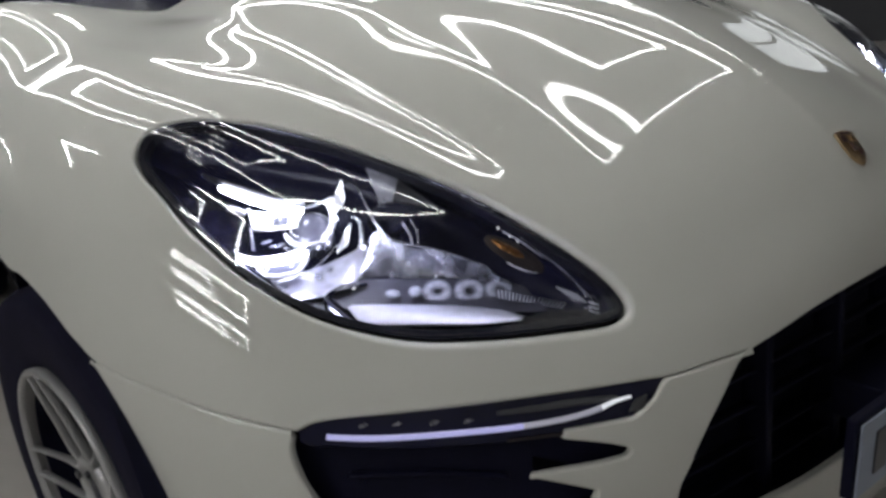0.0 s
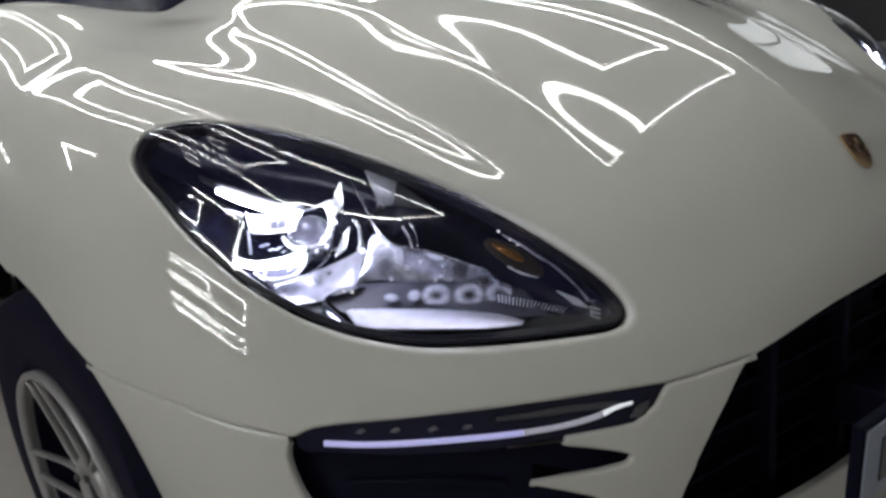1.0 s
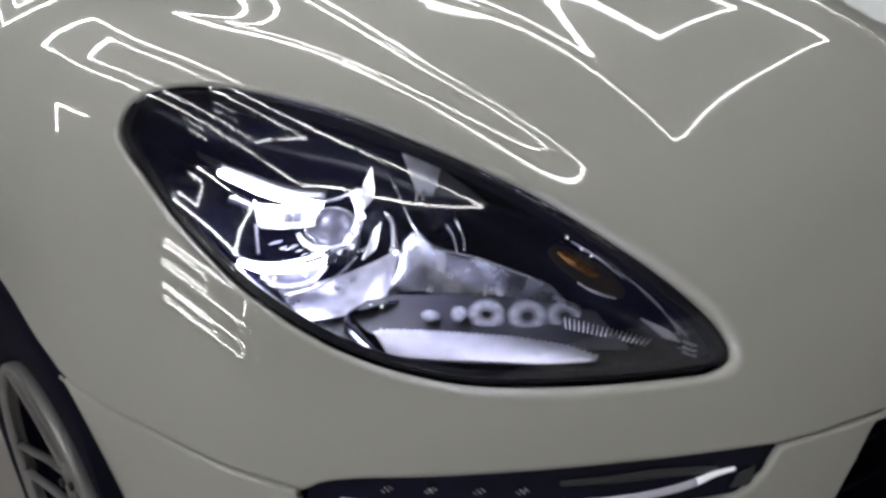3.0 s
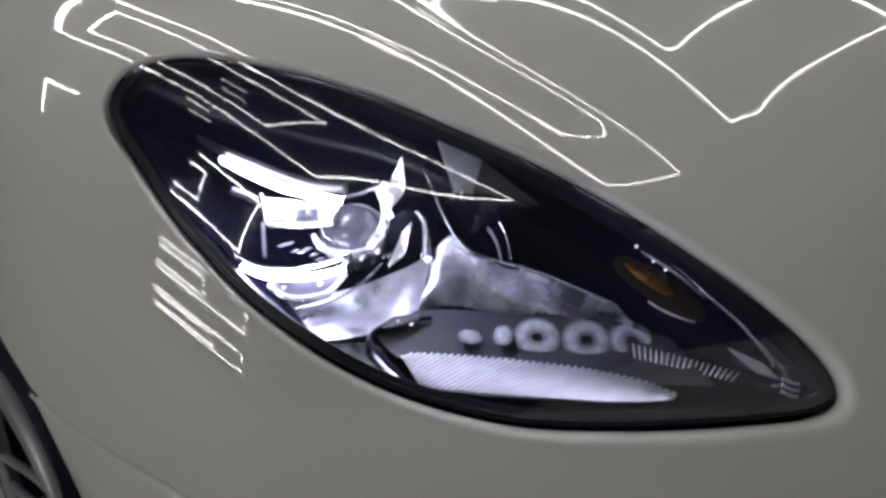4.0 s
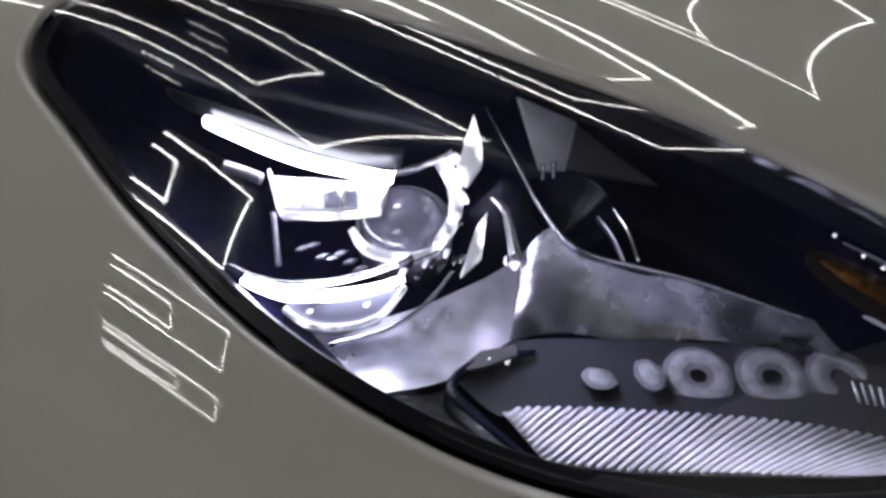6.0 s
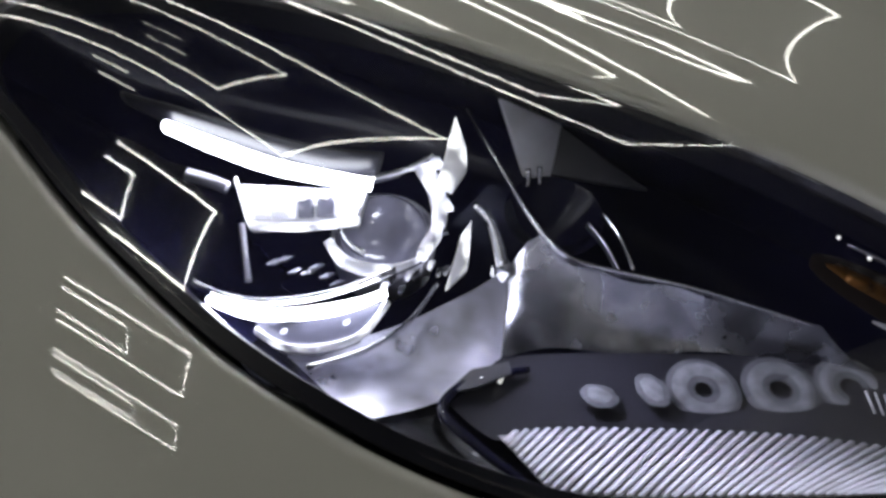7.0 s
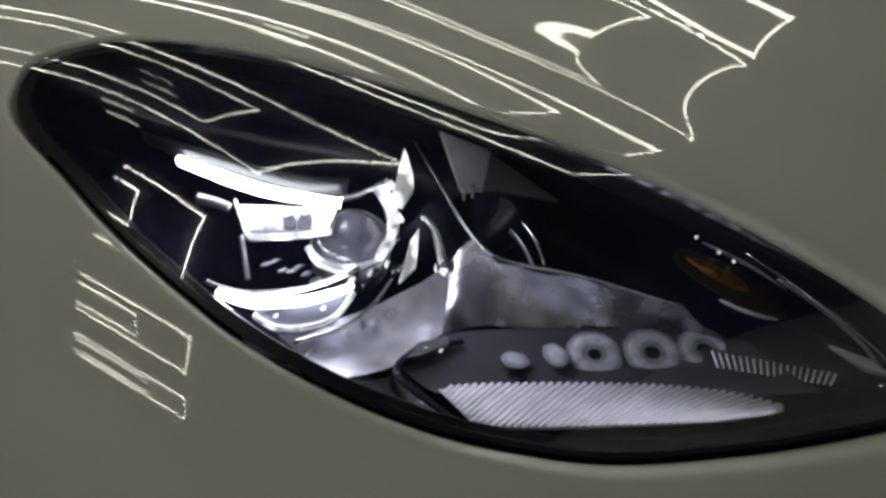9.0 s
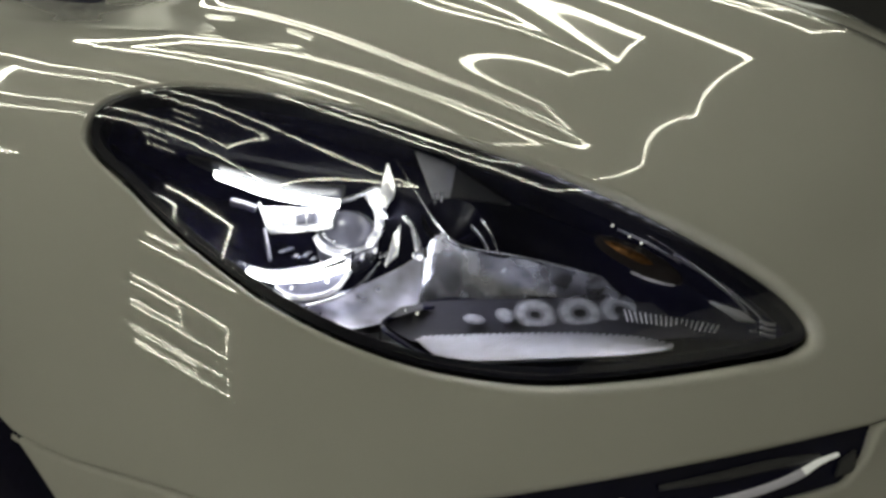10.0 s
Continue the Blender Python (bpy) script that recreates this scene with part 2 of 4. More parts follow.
# soft grid of swells in the skin's own coordinates, row by row upwards
GRID_AT = np.array([(-0.64 + 0.064 * i, -0.17 + 0.064 * j) for j in range(9) for i in range(11)])
GRID_ROWS = (
    [-0.00282, -0.00151, 0.00494, 0.01028, 0.00418, -0.00089, -0.00153, -0.00139, -0.00087, -0.00151, -0.00315],
    [-0.00262, -0.00002, 0.00545, 0.00382, 0.00071, 0.00254, 0.00558, 0.00735, 0.00526, 0.0053, 0.00486],
    [-0.001, 0.00006, 0.00052, -0.00293, 0.00234, 0.00557, 0.01092, 0.01051, 0.00527, 0.00762, 0.00824],
    [0.00113, 0.00023, -0.00084, -0.00023, 0.00214, 0.00236, 0.011, 0.00574, 0.00222, 0.00626, 0.00509],
    [0.00327, 0.00125, 0.00078, -0.00012, -0.00405, 0.00004, 0.00986, 0.00288, 0.00246, 0.00242, -0.00126],
    [0.00705, 0.00223, -0.00185, -0.00675, -0.00659, 0.00098, 0.00639, -0.00057, -0.00188, 0.00019, 0.00131],
    [0.00828, 0.00087, -0.00333, -0.00622, -0.00345, 0.00026, 0.00279, -0.00318, -0.00682, -0.00143, 0.0018],
    [0.00789, -0.00007, -0.00277, -0.00428, -0.0025, -0.00031, 0.00194, -0.00481, -0.00687, -0.00166, -0.00115],
    [0.00489, -0.00426, -0.00443, -0.00247, -0.00013, 0.00222, 0.00156, -0.00552, -0.00402, -0.00102, -0.00239],
)
GRID = np.concatenate(GRID_ROWS)
# the headlamp cover bulges by its own amounts
COVER_AT = np.array([(-0.495 + 0.055 * i, -0.165 + 0.055 * j) for j in range(7) for i in range(6)])
BULGE = np.array([-0.00706, -0.00566, -0.00293, 0, 0.00097, 0.0009, -0.00224, -0.00201, 0.00024, 0.00114, 0.00002, -0.0003, 0.00039, 0.00079, 0.00347, 0.0001, -0.00302, -0.00152, -0.00077, 0.00035, 0.00361, -0.00179, -0.00306, 0.00227, 0.00136, 0.001, -0.00068, -0.00257, 0.00223, 0.00992, 0.00078, -0.00208, -0.00451, -0.00082, 0.00774, 0.0155, -0.00014, -0.00083, 0.00086, 0.00592, 0.01248, 0.01844])
DOME = (0.7661, 0.4862, -0.1685, 0.2909, -1.5392, 0.1075)
DOME_AT = np.array([(0.0, 0.14, 0.84), (-0.15, 0.2, 0.88), (0.0, 0.3, 0.94), (-0.2, 0.38, 0.94), (0.0, 0.6, 1.01), (-0.25, 0.7, 1.02), (0.0, 1.0, 1.07)])
DOME_SWELL = np.array([-0.00398, -0.00483, -0.02576, -0.00046, -0.01734, 0.02662, 0.0085])
RIDGE = (0.0692, 0.0662, -0.0466)
RIDGE_LINE = (0.2138, 0.6747, -0.2007)
SKIN = (0.946, 0.9774, 1.0804, 2.8663, 2.0749, 0.6021, 0.0327, 0.7694, 0.4217, -0.1386, -0.0769, 0.0243, 0.7278, 0.128, 0.1598, 0.0156, 0.0353)


def soft_max(a, b, k):
    return 0.5 * (a + b + np.sqrt((a - b) ** 2 + k * k)) - 0.5 * k


def humps(X, at, size, amount):
    return np.exp(-((X[..., None, :] - at) ** 2).sum(-1) / (2 * size ** 2)) @ amount


CORE = np.array([0, 0.9, 0.35])
AX_W, AX_U = np.array([0, -1, 1]) / 2 ** 0.5, np.array([1.0, 0, 0])
AX_V = np.cross(AX_W, AX_U)


def flat(P):
    """Places to the skin's own two coordinates (seen from the core)."""
    d = np.asarray(P, float) - CORE
    d = d / np.linalg.norm(d, axis=-1, keepdims=True)
    k = 1 / (1 + d @ AX_W)
    return np.stack([d @ AX_U * k, d @ AX_V * k], -1)


def ridge_fall(a, y):
    """The bonnet falls away inboard of the ridge along each wing."""
    d = (RIDGE_LINE[0] + RIDGE_LINE[1] * y + RIDGE_LINE[2] * y * y - a) * 0.93
    u = np.clip((y - 0.08) / 0.2, 0, 1)
    v = np.clip(y, 0, 1.2) - 0.6
    return (RIDGE[0] + RIDGE[1] * v + RIDGE[2] * v * v) * u * u * (3 - 2 * u) * 0.5 * (d + np.sqrt(d * d + 6.4e-5))


def skin(X):
    """Below zero inside the car's skin, in metres about: wings and nose, and the bonnet's raised middle with a crease on either side."""
    W, L, yb, n, m, zc, kz, c0, c1, c2, ca, fb, fa, fw, k, fy, sh = SKIN
    a = np.sqrt(X[..., 0] ** 2 + 1e-4)
    y, z = X[..., 1], X[..., 2]
    s = 1 - kz * np.maximum(z - zc, 0) ** 2 - 0.9 * np.maximum(0.5 - z, 0) ** 2
    ahead = np.sqrt(np.maximum(yb - y, 0) ** 2 + 1e-6)
    wall = (((a / (W * s)) ** n + (ahead / (L * s)) ** m + 1e-9) ** (2 / (n + m)) - 1) * 0.9
    top = (z - (c0 + c1 * y + c2 * y * y + ca * a * a + fb * np.exp(-((a - fa) / fw) ** 2) * (1 + fy * y))) * 0.92
    X = np.stack([-np.abs(X[..., 0]), y, z], -1)
    wings = soft_max(wall, top, k) + sh + humps(X, SWELL_AT, 0.17, SWELL) + ridge_fall(a, y)
    d0, d1, d2, q, q4, kd = DOME
    x2 = X[..., 0] ** 2
    dome = (z - (d0 + d1 * y + d2 * y * y - q * x2 - q4 * x2 * x2 - 2.5 * np.maximum(a - 0.30, 0) ** 2)) * 0.92
    middle = soft_max(wall + 0.03, dome, kd + 0.02) + humps(X, DOME_AT, 0.13, DOME_SWELL)
    return -soft_max(-wings, -middle, 0.009) + humps(flat(X), GRID_AT, 0.062, GRID)


def cover_skin(X):
    """The same for the headlamp's clear cover."""
    return skin(X) + humps(flat(np.stack([-np.abs(X[..., 0]), X[..., 1], X[..., 2]], -1)), COVER_AT, 0.055, BULGE)


def lift(uv, depth=0.0, shape=skin):
    """The skin's coordinates to places on it, or depth below it."""
    uv = np.atleast_2d(np.asarray(uv, float))
    depth = np.broadcast_to(np.asarray(depth, float), (len(uv),))
    q = (uv ** 2).sum(1)
    d = (2 / (1 + q))[:, None] * (uv[:, :1] * AX_U + uv[:, 1:] * AX_V) + ((1 - q) / (1 + q))[:, None] * AX_W
    lo, hi = np.full(len(uv), 0.15), np.full(len(uv), 1.9)
    for _ in range(34):
        mid = (lo + hi) / 2
        out = shape(CORE + d * mid[:, None]) + depth > 0
        hi, lo = np.where(out, mid, hi), np.where(out, lo, mid)
    return CORE + d * hi[:, None]


def normal_at(P, shape=skin):
    g = np.stack([shape(P + 5e-4 * e) - shape(P - 5e-4 * e) for e in np.eye(3)], 1)
    return g / np.linalg.norm(g, axis=1, keepdims=True)


def sheet(poly, step, depth=0.0, lip=0.0, roll=0.002, holes=(), shape=skin, hole_roll=None):
    """A mesh on the skin inside the closed outline poly (skin coordinates), less the holes; edges rolled in by lip. Places, normals, faces."""
    from mathutils.geometry import delaunay_2d_cdt
    loops = [np.asarray(q) for q in (poly, *holes)]

    def within(q):
        inside, near = np.zeros(len(q), bool), np.full(len(q), 9.0)
        for line in loops:
            for a, b in zip(line, np.roll(line, -1, 0)):
                hit = (a[1] > q[:, 1]) != (b[1] > q[:, 1])
                if a[1] != b[1]:
                    inside ^= hit & (q[:, 0] < (b[0] - a[0]) * (q[:, 1] - a[1]) / (b[1] - a[1]) + a[0])
                e = b - a
                u = np.clip(((q - a) @ e) / (e @ e + 1e-12), 0, 1)
                near = np.minimum(near, np.linalg.norm(q - a - u[:, None] * e, axis=1))
        return inside, near

    lo, hi = loops[0].min(0), loops[0].max(0)
    gx, gy = np.arange(lo[0], hi[0], step), np.arange(lo[1], hi[1], step * 0.87)
    grid = np.array([(x + (j % 2) * step / 2, y) for j, y in enumerate(gy) for x in gx])
    inside, near = within(grid)
    pts, edges, first = [], [], 0
    for line in loops:
        edges += [(first + i, first + (i + 1) % len(line)) for i in range(len(line))]
        pts.append(line)
        first += len(line)
    pts = np.vstack([*pts, grid[inside & (near > step * 0.45)]])
    res = delaunay_2d_cdt([Vector(p) for p in pts], edges, [], 0, 1e-7)
    uv, faces, origin = np.array([tuple(v) for v in res[0]]), np.array([list(f) for f in res[2]]), res[3]
    faces = faces[within(uv[faces].mean(1))[0]]
    P = lift(uv, depth, shape)
    N = normal_at(P, shape)
    verts, norms, polys = P.tolist(), N.tolist(), faces.tolist()
    if lip:
        where = {}
        for i, o in enumerate(origin):
            for k in o:
                where[k] = i
        first = 0
        for number, line in enumerate(loops):
            loop = [where[k] for k in range(first, first + len(line)) if k in where]
            first += len(line)
            area = sum(a[0] * b[1] - a[1] * b[0] for a, b in zip(uv[loop], np.roll(uv[loop], -1, 0)))
            m, rings, E = len(loop), [loop], P[loop]
            tang = np.roll(E, -1, 0) - np.roll(E, 1, 0)
            tang /= np.linalg.norm(tang, axis=1, keepdims=True) + 1e-9
            side = np.cross(tang, N[loop]) * (1 if (area > 0) == (number == 0) else -1)
            r = np.full(m, roll) if number == 0 or hole_roll is None else hole_roll(uv[loop])
            for turn in (14, 28, 42, 56, 72, 90, 91):
                c, e = math.cos(math.radians(min(turn, 90))), math.sin(math.radians(min(turn, 90)))
                deep = lip if turn > 90 else 0.0
                ring = []
                for k in range(m):
                    verts.append((E[k] + side[k] * r[k] * e - N[loop[k]] * (r[k] * (1 - c) + deep)).tolist())
                    norms.append((N[loop[k]] * c + side[k] * e).tolist())
                    ring.append(len(verts) - 1)
                rings.append(ring)
            for a, b in zip(rings, rings[1:]):
                for k in range(m):
                    polys.append([a[k], b[k], b[(k + 1) % m], a[(k + 1) % m]])
    return verts, norms, polys


def skin_part(name, data, mat, parent, label="", kind=""):
    verts, norms, polys = data
    me = bpy.data.meshes.new(name)
    me.from_pydata(verts, [], polys)
    me.materials.append(mat)
    for p in me.polygons:
        p.use_smooth = True
    # faces look outwards
    me.update()
    flip = [p.index for p in me.polygons if Vector(norms[p.vertices[0]]).dot(p.normal) < 0]
    if flip:
        bm = bmesh.new()
        bm.from_mesh(me)
        bm.faces.ensure_lookup_table()
        bmesh.ops.reverse_faces(bm, faces=[bm.faces[i] for i in flip])
        bm.to_mesh(me)
        bm.free()
    me.normals_split_custom_set_from_vertices(norms)
    ob = new(name, me)
    ob.parent = parent
    if label:
        ob["label"] = label
    return ob


def even(poly, step=0.004, closed=True):
    """The outline with points at even steps."""
    p = np.asarray(poly)
    if closed:
        p = np.vstack([p, p[:1]])
    d = np.r_[0, np.cumsum(np.linalg.norm(np.diff(p, axis=0), axis=1))]
    k = max(int(d[-1] / step), 4)
    u = np.linspace(0, d[-1], k, endpoint=not closed)
    return np.stack([np.interp(u, d, p[:, 0]), np.interp(u, d, p[:, 1])], 1)


def inset(poly, dist):
    """The closed outline moved inwards by dist (a number, or one for each point)."""
    p = np.asarray(poly)
    t = np.roll(p, -1, 0) - np.roll(p, 1, 0)
    t /= np.linalg.norm(t, axis=1, keepdims=True) + 1e-12
    area = (p[:, 0] * np.roll(p[:, 1], -1) - p[:, 1] * np.roll(p[:, 0], -1)).sum()
    nrm = np.stack([-t[:, 1], t[:, 0]], 1) * (1 if area > 0 else -1)
    return p + nrm * np.broadcast_to(np.asarray(dist, float), (len(p),))[:, None]


def shift(line, d):
    """An open line moved to its left by d."""
    p = np.asarray(line)
    t = np.gradient(p, axis=0)
    t /= np.linalg.norm(t, axis=1, keepdims=True) + 1e-12
    return p + np.stack([-t[:, 1], t[:, 0]], 1) * d


def mirror(line):
    return np.asarray(line)[::-1] * np.array([-1, 1])


# outlines on the skin
LAMP = spline([(-0.4783, 0.1345), (-0.4709, 0.1494), (-0.4605, 0.1556), (-0.4458, 0.1532), (-0.4286, 0.1446), (-0.4071, 0.1278), (-0.3842, 0.1062), (-0.3570, 0.0757), (-0.3316, 0.0405), (-0.3072, 0.0055), (-0.2846, -0.0298), (-0.2648, -0.0664), (-0.2503, -0.0952), (-0.2392, -0.1216), (-0.2356, -0.1378), (-0.2377, -0.1475), (-0.2465, -0.1494), (-0.2615, -0.1459), (-0.3013, -0.1320), (-0.3361, -0.1174), (-0.3637, -0.1029), (-0.3893, -0.0833), (-0.4089, -0.0638), (-0.4272, -0.0394), (-0.4442, -0.0089), (-0.4551, 0.0202), (-0.4651, 0.0548), (-0.4724, 0.0923), (-0.4776, 0.1158)], 5, True)
SEAM = spline([(-0.6110, 0.0318), (-0.5822, -0.0037), (-0.5369, -0.0490), (-0.5018, -0.0841), (-0.4610, -0.1169)], 8)
DRL_TOP = spline([(-0.4610, -0.1169), (-0.4490, -0.1171), (-0.4286, -0.1239), (-0.3955, -0.1379), (-0.3473, -0.1567), (-0.2980, -0.1743), (-0.2635, -0.1856), (-0.2333, -0.1953)], 6)
SEAM_IN = spline([(-0.2333, -0.1953), (-0.2103, -0.1999), (-0.1639, -0.2073)], 5)
GRILLE_TOP = spline([(-0.1639, -0.2073), (-0.1345, -0.2063), (-0.0851, -0.2035), (0.0, -0.2035)], 6)
GRILLE_SIDE = spline([(-0.1639, -0.2073), (-0.1775, -0.2104), (-0.1980, -0.2249), (-0.2181, -0.2397), (-0.2382, -0.2566), (-0.2545, -0.2730), (-0.2640, -0.3050)], 5)
INTAKE_OUT = spline([(-0.4610, -0.1169), (-0.4702, -0.1262), (-0.4744, -0.1456), (-0.4742, -0.1589), (-0.4699, -0.1857), (-0.4524, -0.2231), (-0.4130, -0.2508)], 5)
INTAKE_IN = [(-0.3450, -0.2820), (-0.3040, -0.2401), (-0.3220, -0.2254), (-0.3423, -0.2094), (-0.3203, -0.2162), (-0.2960, -0.2242), (-0.2778, -0.2288), (-0.2728, -0.2254), (-0.2835, -0.2170), (-0.2980, -0.2074), (-0.3111, -0.1994), (-0.3076, -0.1949), (-0.2759, -0.2048), (-0.2629, -0.2083), (-0.2459, -0.2042), (-0.2333, -0.1953)]
ARCH = spline([(-0.6173, -0.1033), (-0.6103, -0.0667), (-0.6069, -0.0207), (-0.6110, 0.0318), (-0.6239, 0.0688), (-0.6399, 0.1200), (-0.6623, 0.1745)], 5)
ARCH_UP = spline([(-0.6729, 0.1859), *flat([(-0.955, 0.95, 0.815), (-0.955, 1.12, 0.78), (-0.955, 1.26, 0.69)])], 6)

car = thing("car", "chalk grey car front with glossy paint standing on a pale floor", "car")

BACK = spline(flat([(-0.96, 1.46, 0.62), (-0.955, 1.52, 0.85), (-0.88, 1.50, 1.05), (-0.70, 1.43, 1.13), (-0.4, 1.36, 1.14), (0, 1.32, 1.14)]), 6)
half = np.vstack([shift(GRILLE_TOP[::-1], -0.0)[:-1], SEAM_IN[::-1][:-1], DRL_TOP[::-1][:-1], SEAM[::-1][:-1]])
top_low = np.vstack([half, ARCH[len(ARCH) // 2 + 1:], ARCH_UP[1:], BACK])
bonnet_line = np.vstack([top_low, mirror(top_low)[1:-1]])
bonnet_line = even(inset(even(bonnet_line, 0.004), 0.0024), 0.004)
lamp_line = even(LAMP, 0.0035)

# ---------------------------------------------------------------- body panels
LAMP_MID = lamp_line.mean(0)


def lip_radius(uv):
    """The opening's edge is rounder along its lower side."""
    low = np.clip((LAMP_MID[1] - uv[:, 1]) * 6 + (-np.abs(uv[:, 0]) - LAMP_MID[0]) * 2.5 + 0.15, 0, 1)
    return 0.0038 + 0.0085 * low


hole = inset(lamp_line, -0.0008 - lip_radius(lamp_line) / 1.6)
bonnet = skin_part("bonnet", sheet(bonnet_line, 0.0062, lip=0.012, roll=0.0046, holes=[hole, mirror(hole)], hole_roll=lip_radius), PAINT, car,
                   "glossy chalk grey bonnet with openings for the headlamps")

BOTTOM = spline(flat([(0, 0.13, 0.27), (-0.4, 0.18, 0.27), (-0.76, 0.38, 0.27), (-0.86, 0.52, 0.28)]), 6)
GRILLE_LOW = spline([(-0.264, -0.305), *flat([(-0.33, 0.10, 0.468), (-0.2, 0.085, 0.45), (-0.1, 0.085, 0.442), (0, 0.085, 0.44)])], 5)
half = np.vstack([BOTTOM, ARCH[: len(ARCH) // 2], SEAM[:-1], INTAKE_OUT[:-1], INTAKE_IN[:-1], SEAM_IN[:-1], GRILLE_SIDE[:-1], GRILLE_LOW])
bumper_line = even(np.vstack([half, mirror(half)[1:-1]]), 0.003)
spike = (np.abs(bumper_line[:, 0]) < 0.36) & (np.abs(bumper_line[:, 0]) > 0.235) & (bumper_line[:, 1] < -0.193)
bumper_line = inset(bumper_line, np.where(spike, 0.0022, 0.0030))
bumper = skin_part("bumper", sheet(bumper_line, 0.011, depth=-0.0018, lip=0.006, roll=0.0042), PAINT, car, "chalk grey front bumper with pointed side intakes")


def twin(ob):
    """The same part with its sub-parts on the car's other side."""
    made = {}
    for o in (ob, *ob.children_recursive):
        made[o] = o.copy()
        scene.collection.objects.link(made[o])
        made[o].parent = made.get(o.parent, o.parent)
    made[ob].scale = (-1, 1, 1)
    return made[ob]


def ruled(a, b, n=24, rows=6, sag=0.0, away=(0, 0, 1), wave=0.0):
    """A sheet between two smooth lines, sagging along away."""
    bm = bmesh.new()
    A, B = spline(a, 12), spline(b, 12)
    u = np.linspace(0, len(A) - 1, n)
    A, B = (np.stack([np.interp(u, np.arange(len(q)), q[:, i]) for i in range(3)], 1) for q in (A, B))
    g = [[bm.verts.new(Vector(p + (q - p) * j / (rows - 1)) + Vector(away) * sag * 4 * (j / (rows - 1)) * (1 - j / (rows - 1))) for j in range(rows)] for p, q in zip(A, B)]
    if wave:
        for i, r in enumerate(g):
            for j, v in enumerate(r):
                v.co += Vector(away) * wave * noise.noise(v.co * 30)
    for r, s in zip(g, g[1:]):
        for j in range(rows - 1):
            bm.faces.new((r[j], r[j + 1], s[j + 1], s[j]))
    bmesh.ops.recalc_face_normals(bm, faces=bm.faces)
    return bm


# ---------------------------------------------------------------- side intake and light bar
intake_line = even(np.vstack([DRL_TOP[::-1][:-1] * 1.0, INTAKE_OUT, INTAKE_IN[:-1]]), 0.004)
intake = skin_part("side_intake", sheet(inset(intake_line, -0.008), 0.012, depth=0.022), MATT_BLACK, car, "matt black side air intake")
drl_line = even(np.vstack([DRL_TOP, spline([(-0.2428, -0.2078), (-0.2597, -0.2135), (-0.2735, -0.2101), (-0.3073, -0.1994), (-0.3429, -0.1863), (-0.3763, -0.1725), (-0.4079, -0.1577), (-0.4441, -0.1380), (-0.4578, -0.1309), (-0.4645, -0.1235)], 4)]), 0.003)
skin_part("light_bar_housing", sheet(inset(drl_line, 0.0012), 0.006, depth=0.004, lip=0.02, roll=0.0015), GLOSS_BLACK, intake, "gloss black housing")
UPN = normal_at(lift([(-0.36, -0.165)]))[0]
bar_path = lift(spline([(-0.4434, -0.1297), (-0.4229, -0.1411), (-0.4039, -0.1504), (-0.3848, -0.1588), (-0.3620, -0.1683), (-0.3386, -0.1776), (-0.3175, -0.1849), (-0.2991, -0.1900), (-0.2837, -0.1928), (-0.2714, -0.1935), (-0.2605, -0.1956)], 5), -0.001)
cut, bend = len(bar_path) * 55 // 100, len(bar_path) * 84 // 100
part("light_bar", sweep(bar_path[:cut], 0.0064, 0.005, UPN, square=3), LED_BLUE, intake, "cool white glowing light bar")
part("bar_tip", sweep(bar_path[cut - 1:bend], 0.0062, 0.005, UPN, square=3), LED_PALE, intake, "pale lilac end of the light bar")
part("bar_tip", sweep(bar_path[bend - 1:], 0.0058, 0.005, UPN, lambda u: 1 - 0.45 * u, square=3), LED_TIP, intake, "bright upturned end of the light bar")
part("chrome_strip", sweep(lift(spline([(-0.3411, -0.1665), (-0.3171, -0.1753), (-0.2957, -0.1823), (-0.2779, -0.1889), (-0.2685, -0.1922)], 6), 0.001), 0.0075, 0.004, UPN, lambda u: 0.25 + 0.75 * math.sin(math.pi * (0.12 + 0.8 * u))), DARK_GREY, intake)
part("bar_end", slab(lift([(-0.2657, -0.2042), (-0.2589, -0.1994), (-0.2493, -0.1997), (-0.2552, -0.2074)], 0.001), 0.004, 0.0008, -UPN), DARK_GREY, intake, "smoky glass facet")
# dark bronze bar modelled as the brownish reflection along the lower edge
part("lower_glint", sweep(lift(spline([(-0.3428, -0.1848), (-0.3073, -0.1977), (-0.2735, -0.2082), (-0.2598, -0.2116)], 5), 0.002), 0.003, 0.003, UPN), BRONZE, intake)
for q in [(-0.4209, -0.1342), (-0.4010, -0.1435), (-0.3797, -0.1537), (-0.3606, -0.1624)]:
    for du, tall in ((-0.0022, 0.0016), (0.0004, 0.0024), (0.0030, 0.0020)):
        c = lift([(q[0] + du * 0.8, q[1] + tall * 0.7), (q[0] + du * 0.8 + 0.0016, q[1] - tall * 0.7), (q[0] + du * 0.8 + 0.0022, q[1] - tall * 0.7), (q[0] + du * 0.8 + 0.0006, q[1] + tall * 0.7)], 0.001)
        part("led_chip", slab(c, 0.003, 0.0003, -UPN), CHROME, intake)
part("intake_slat", sweep(lift(spline([(-0.45, -0.16), (-0.4307, -0.1686), (-0.3903, -0.1873), (-0.3537, -0.2084)], 5), 0.016), 0.012, 0.006, (0, 0, 1)), MATT_BLACK, intake)
twin(intake)

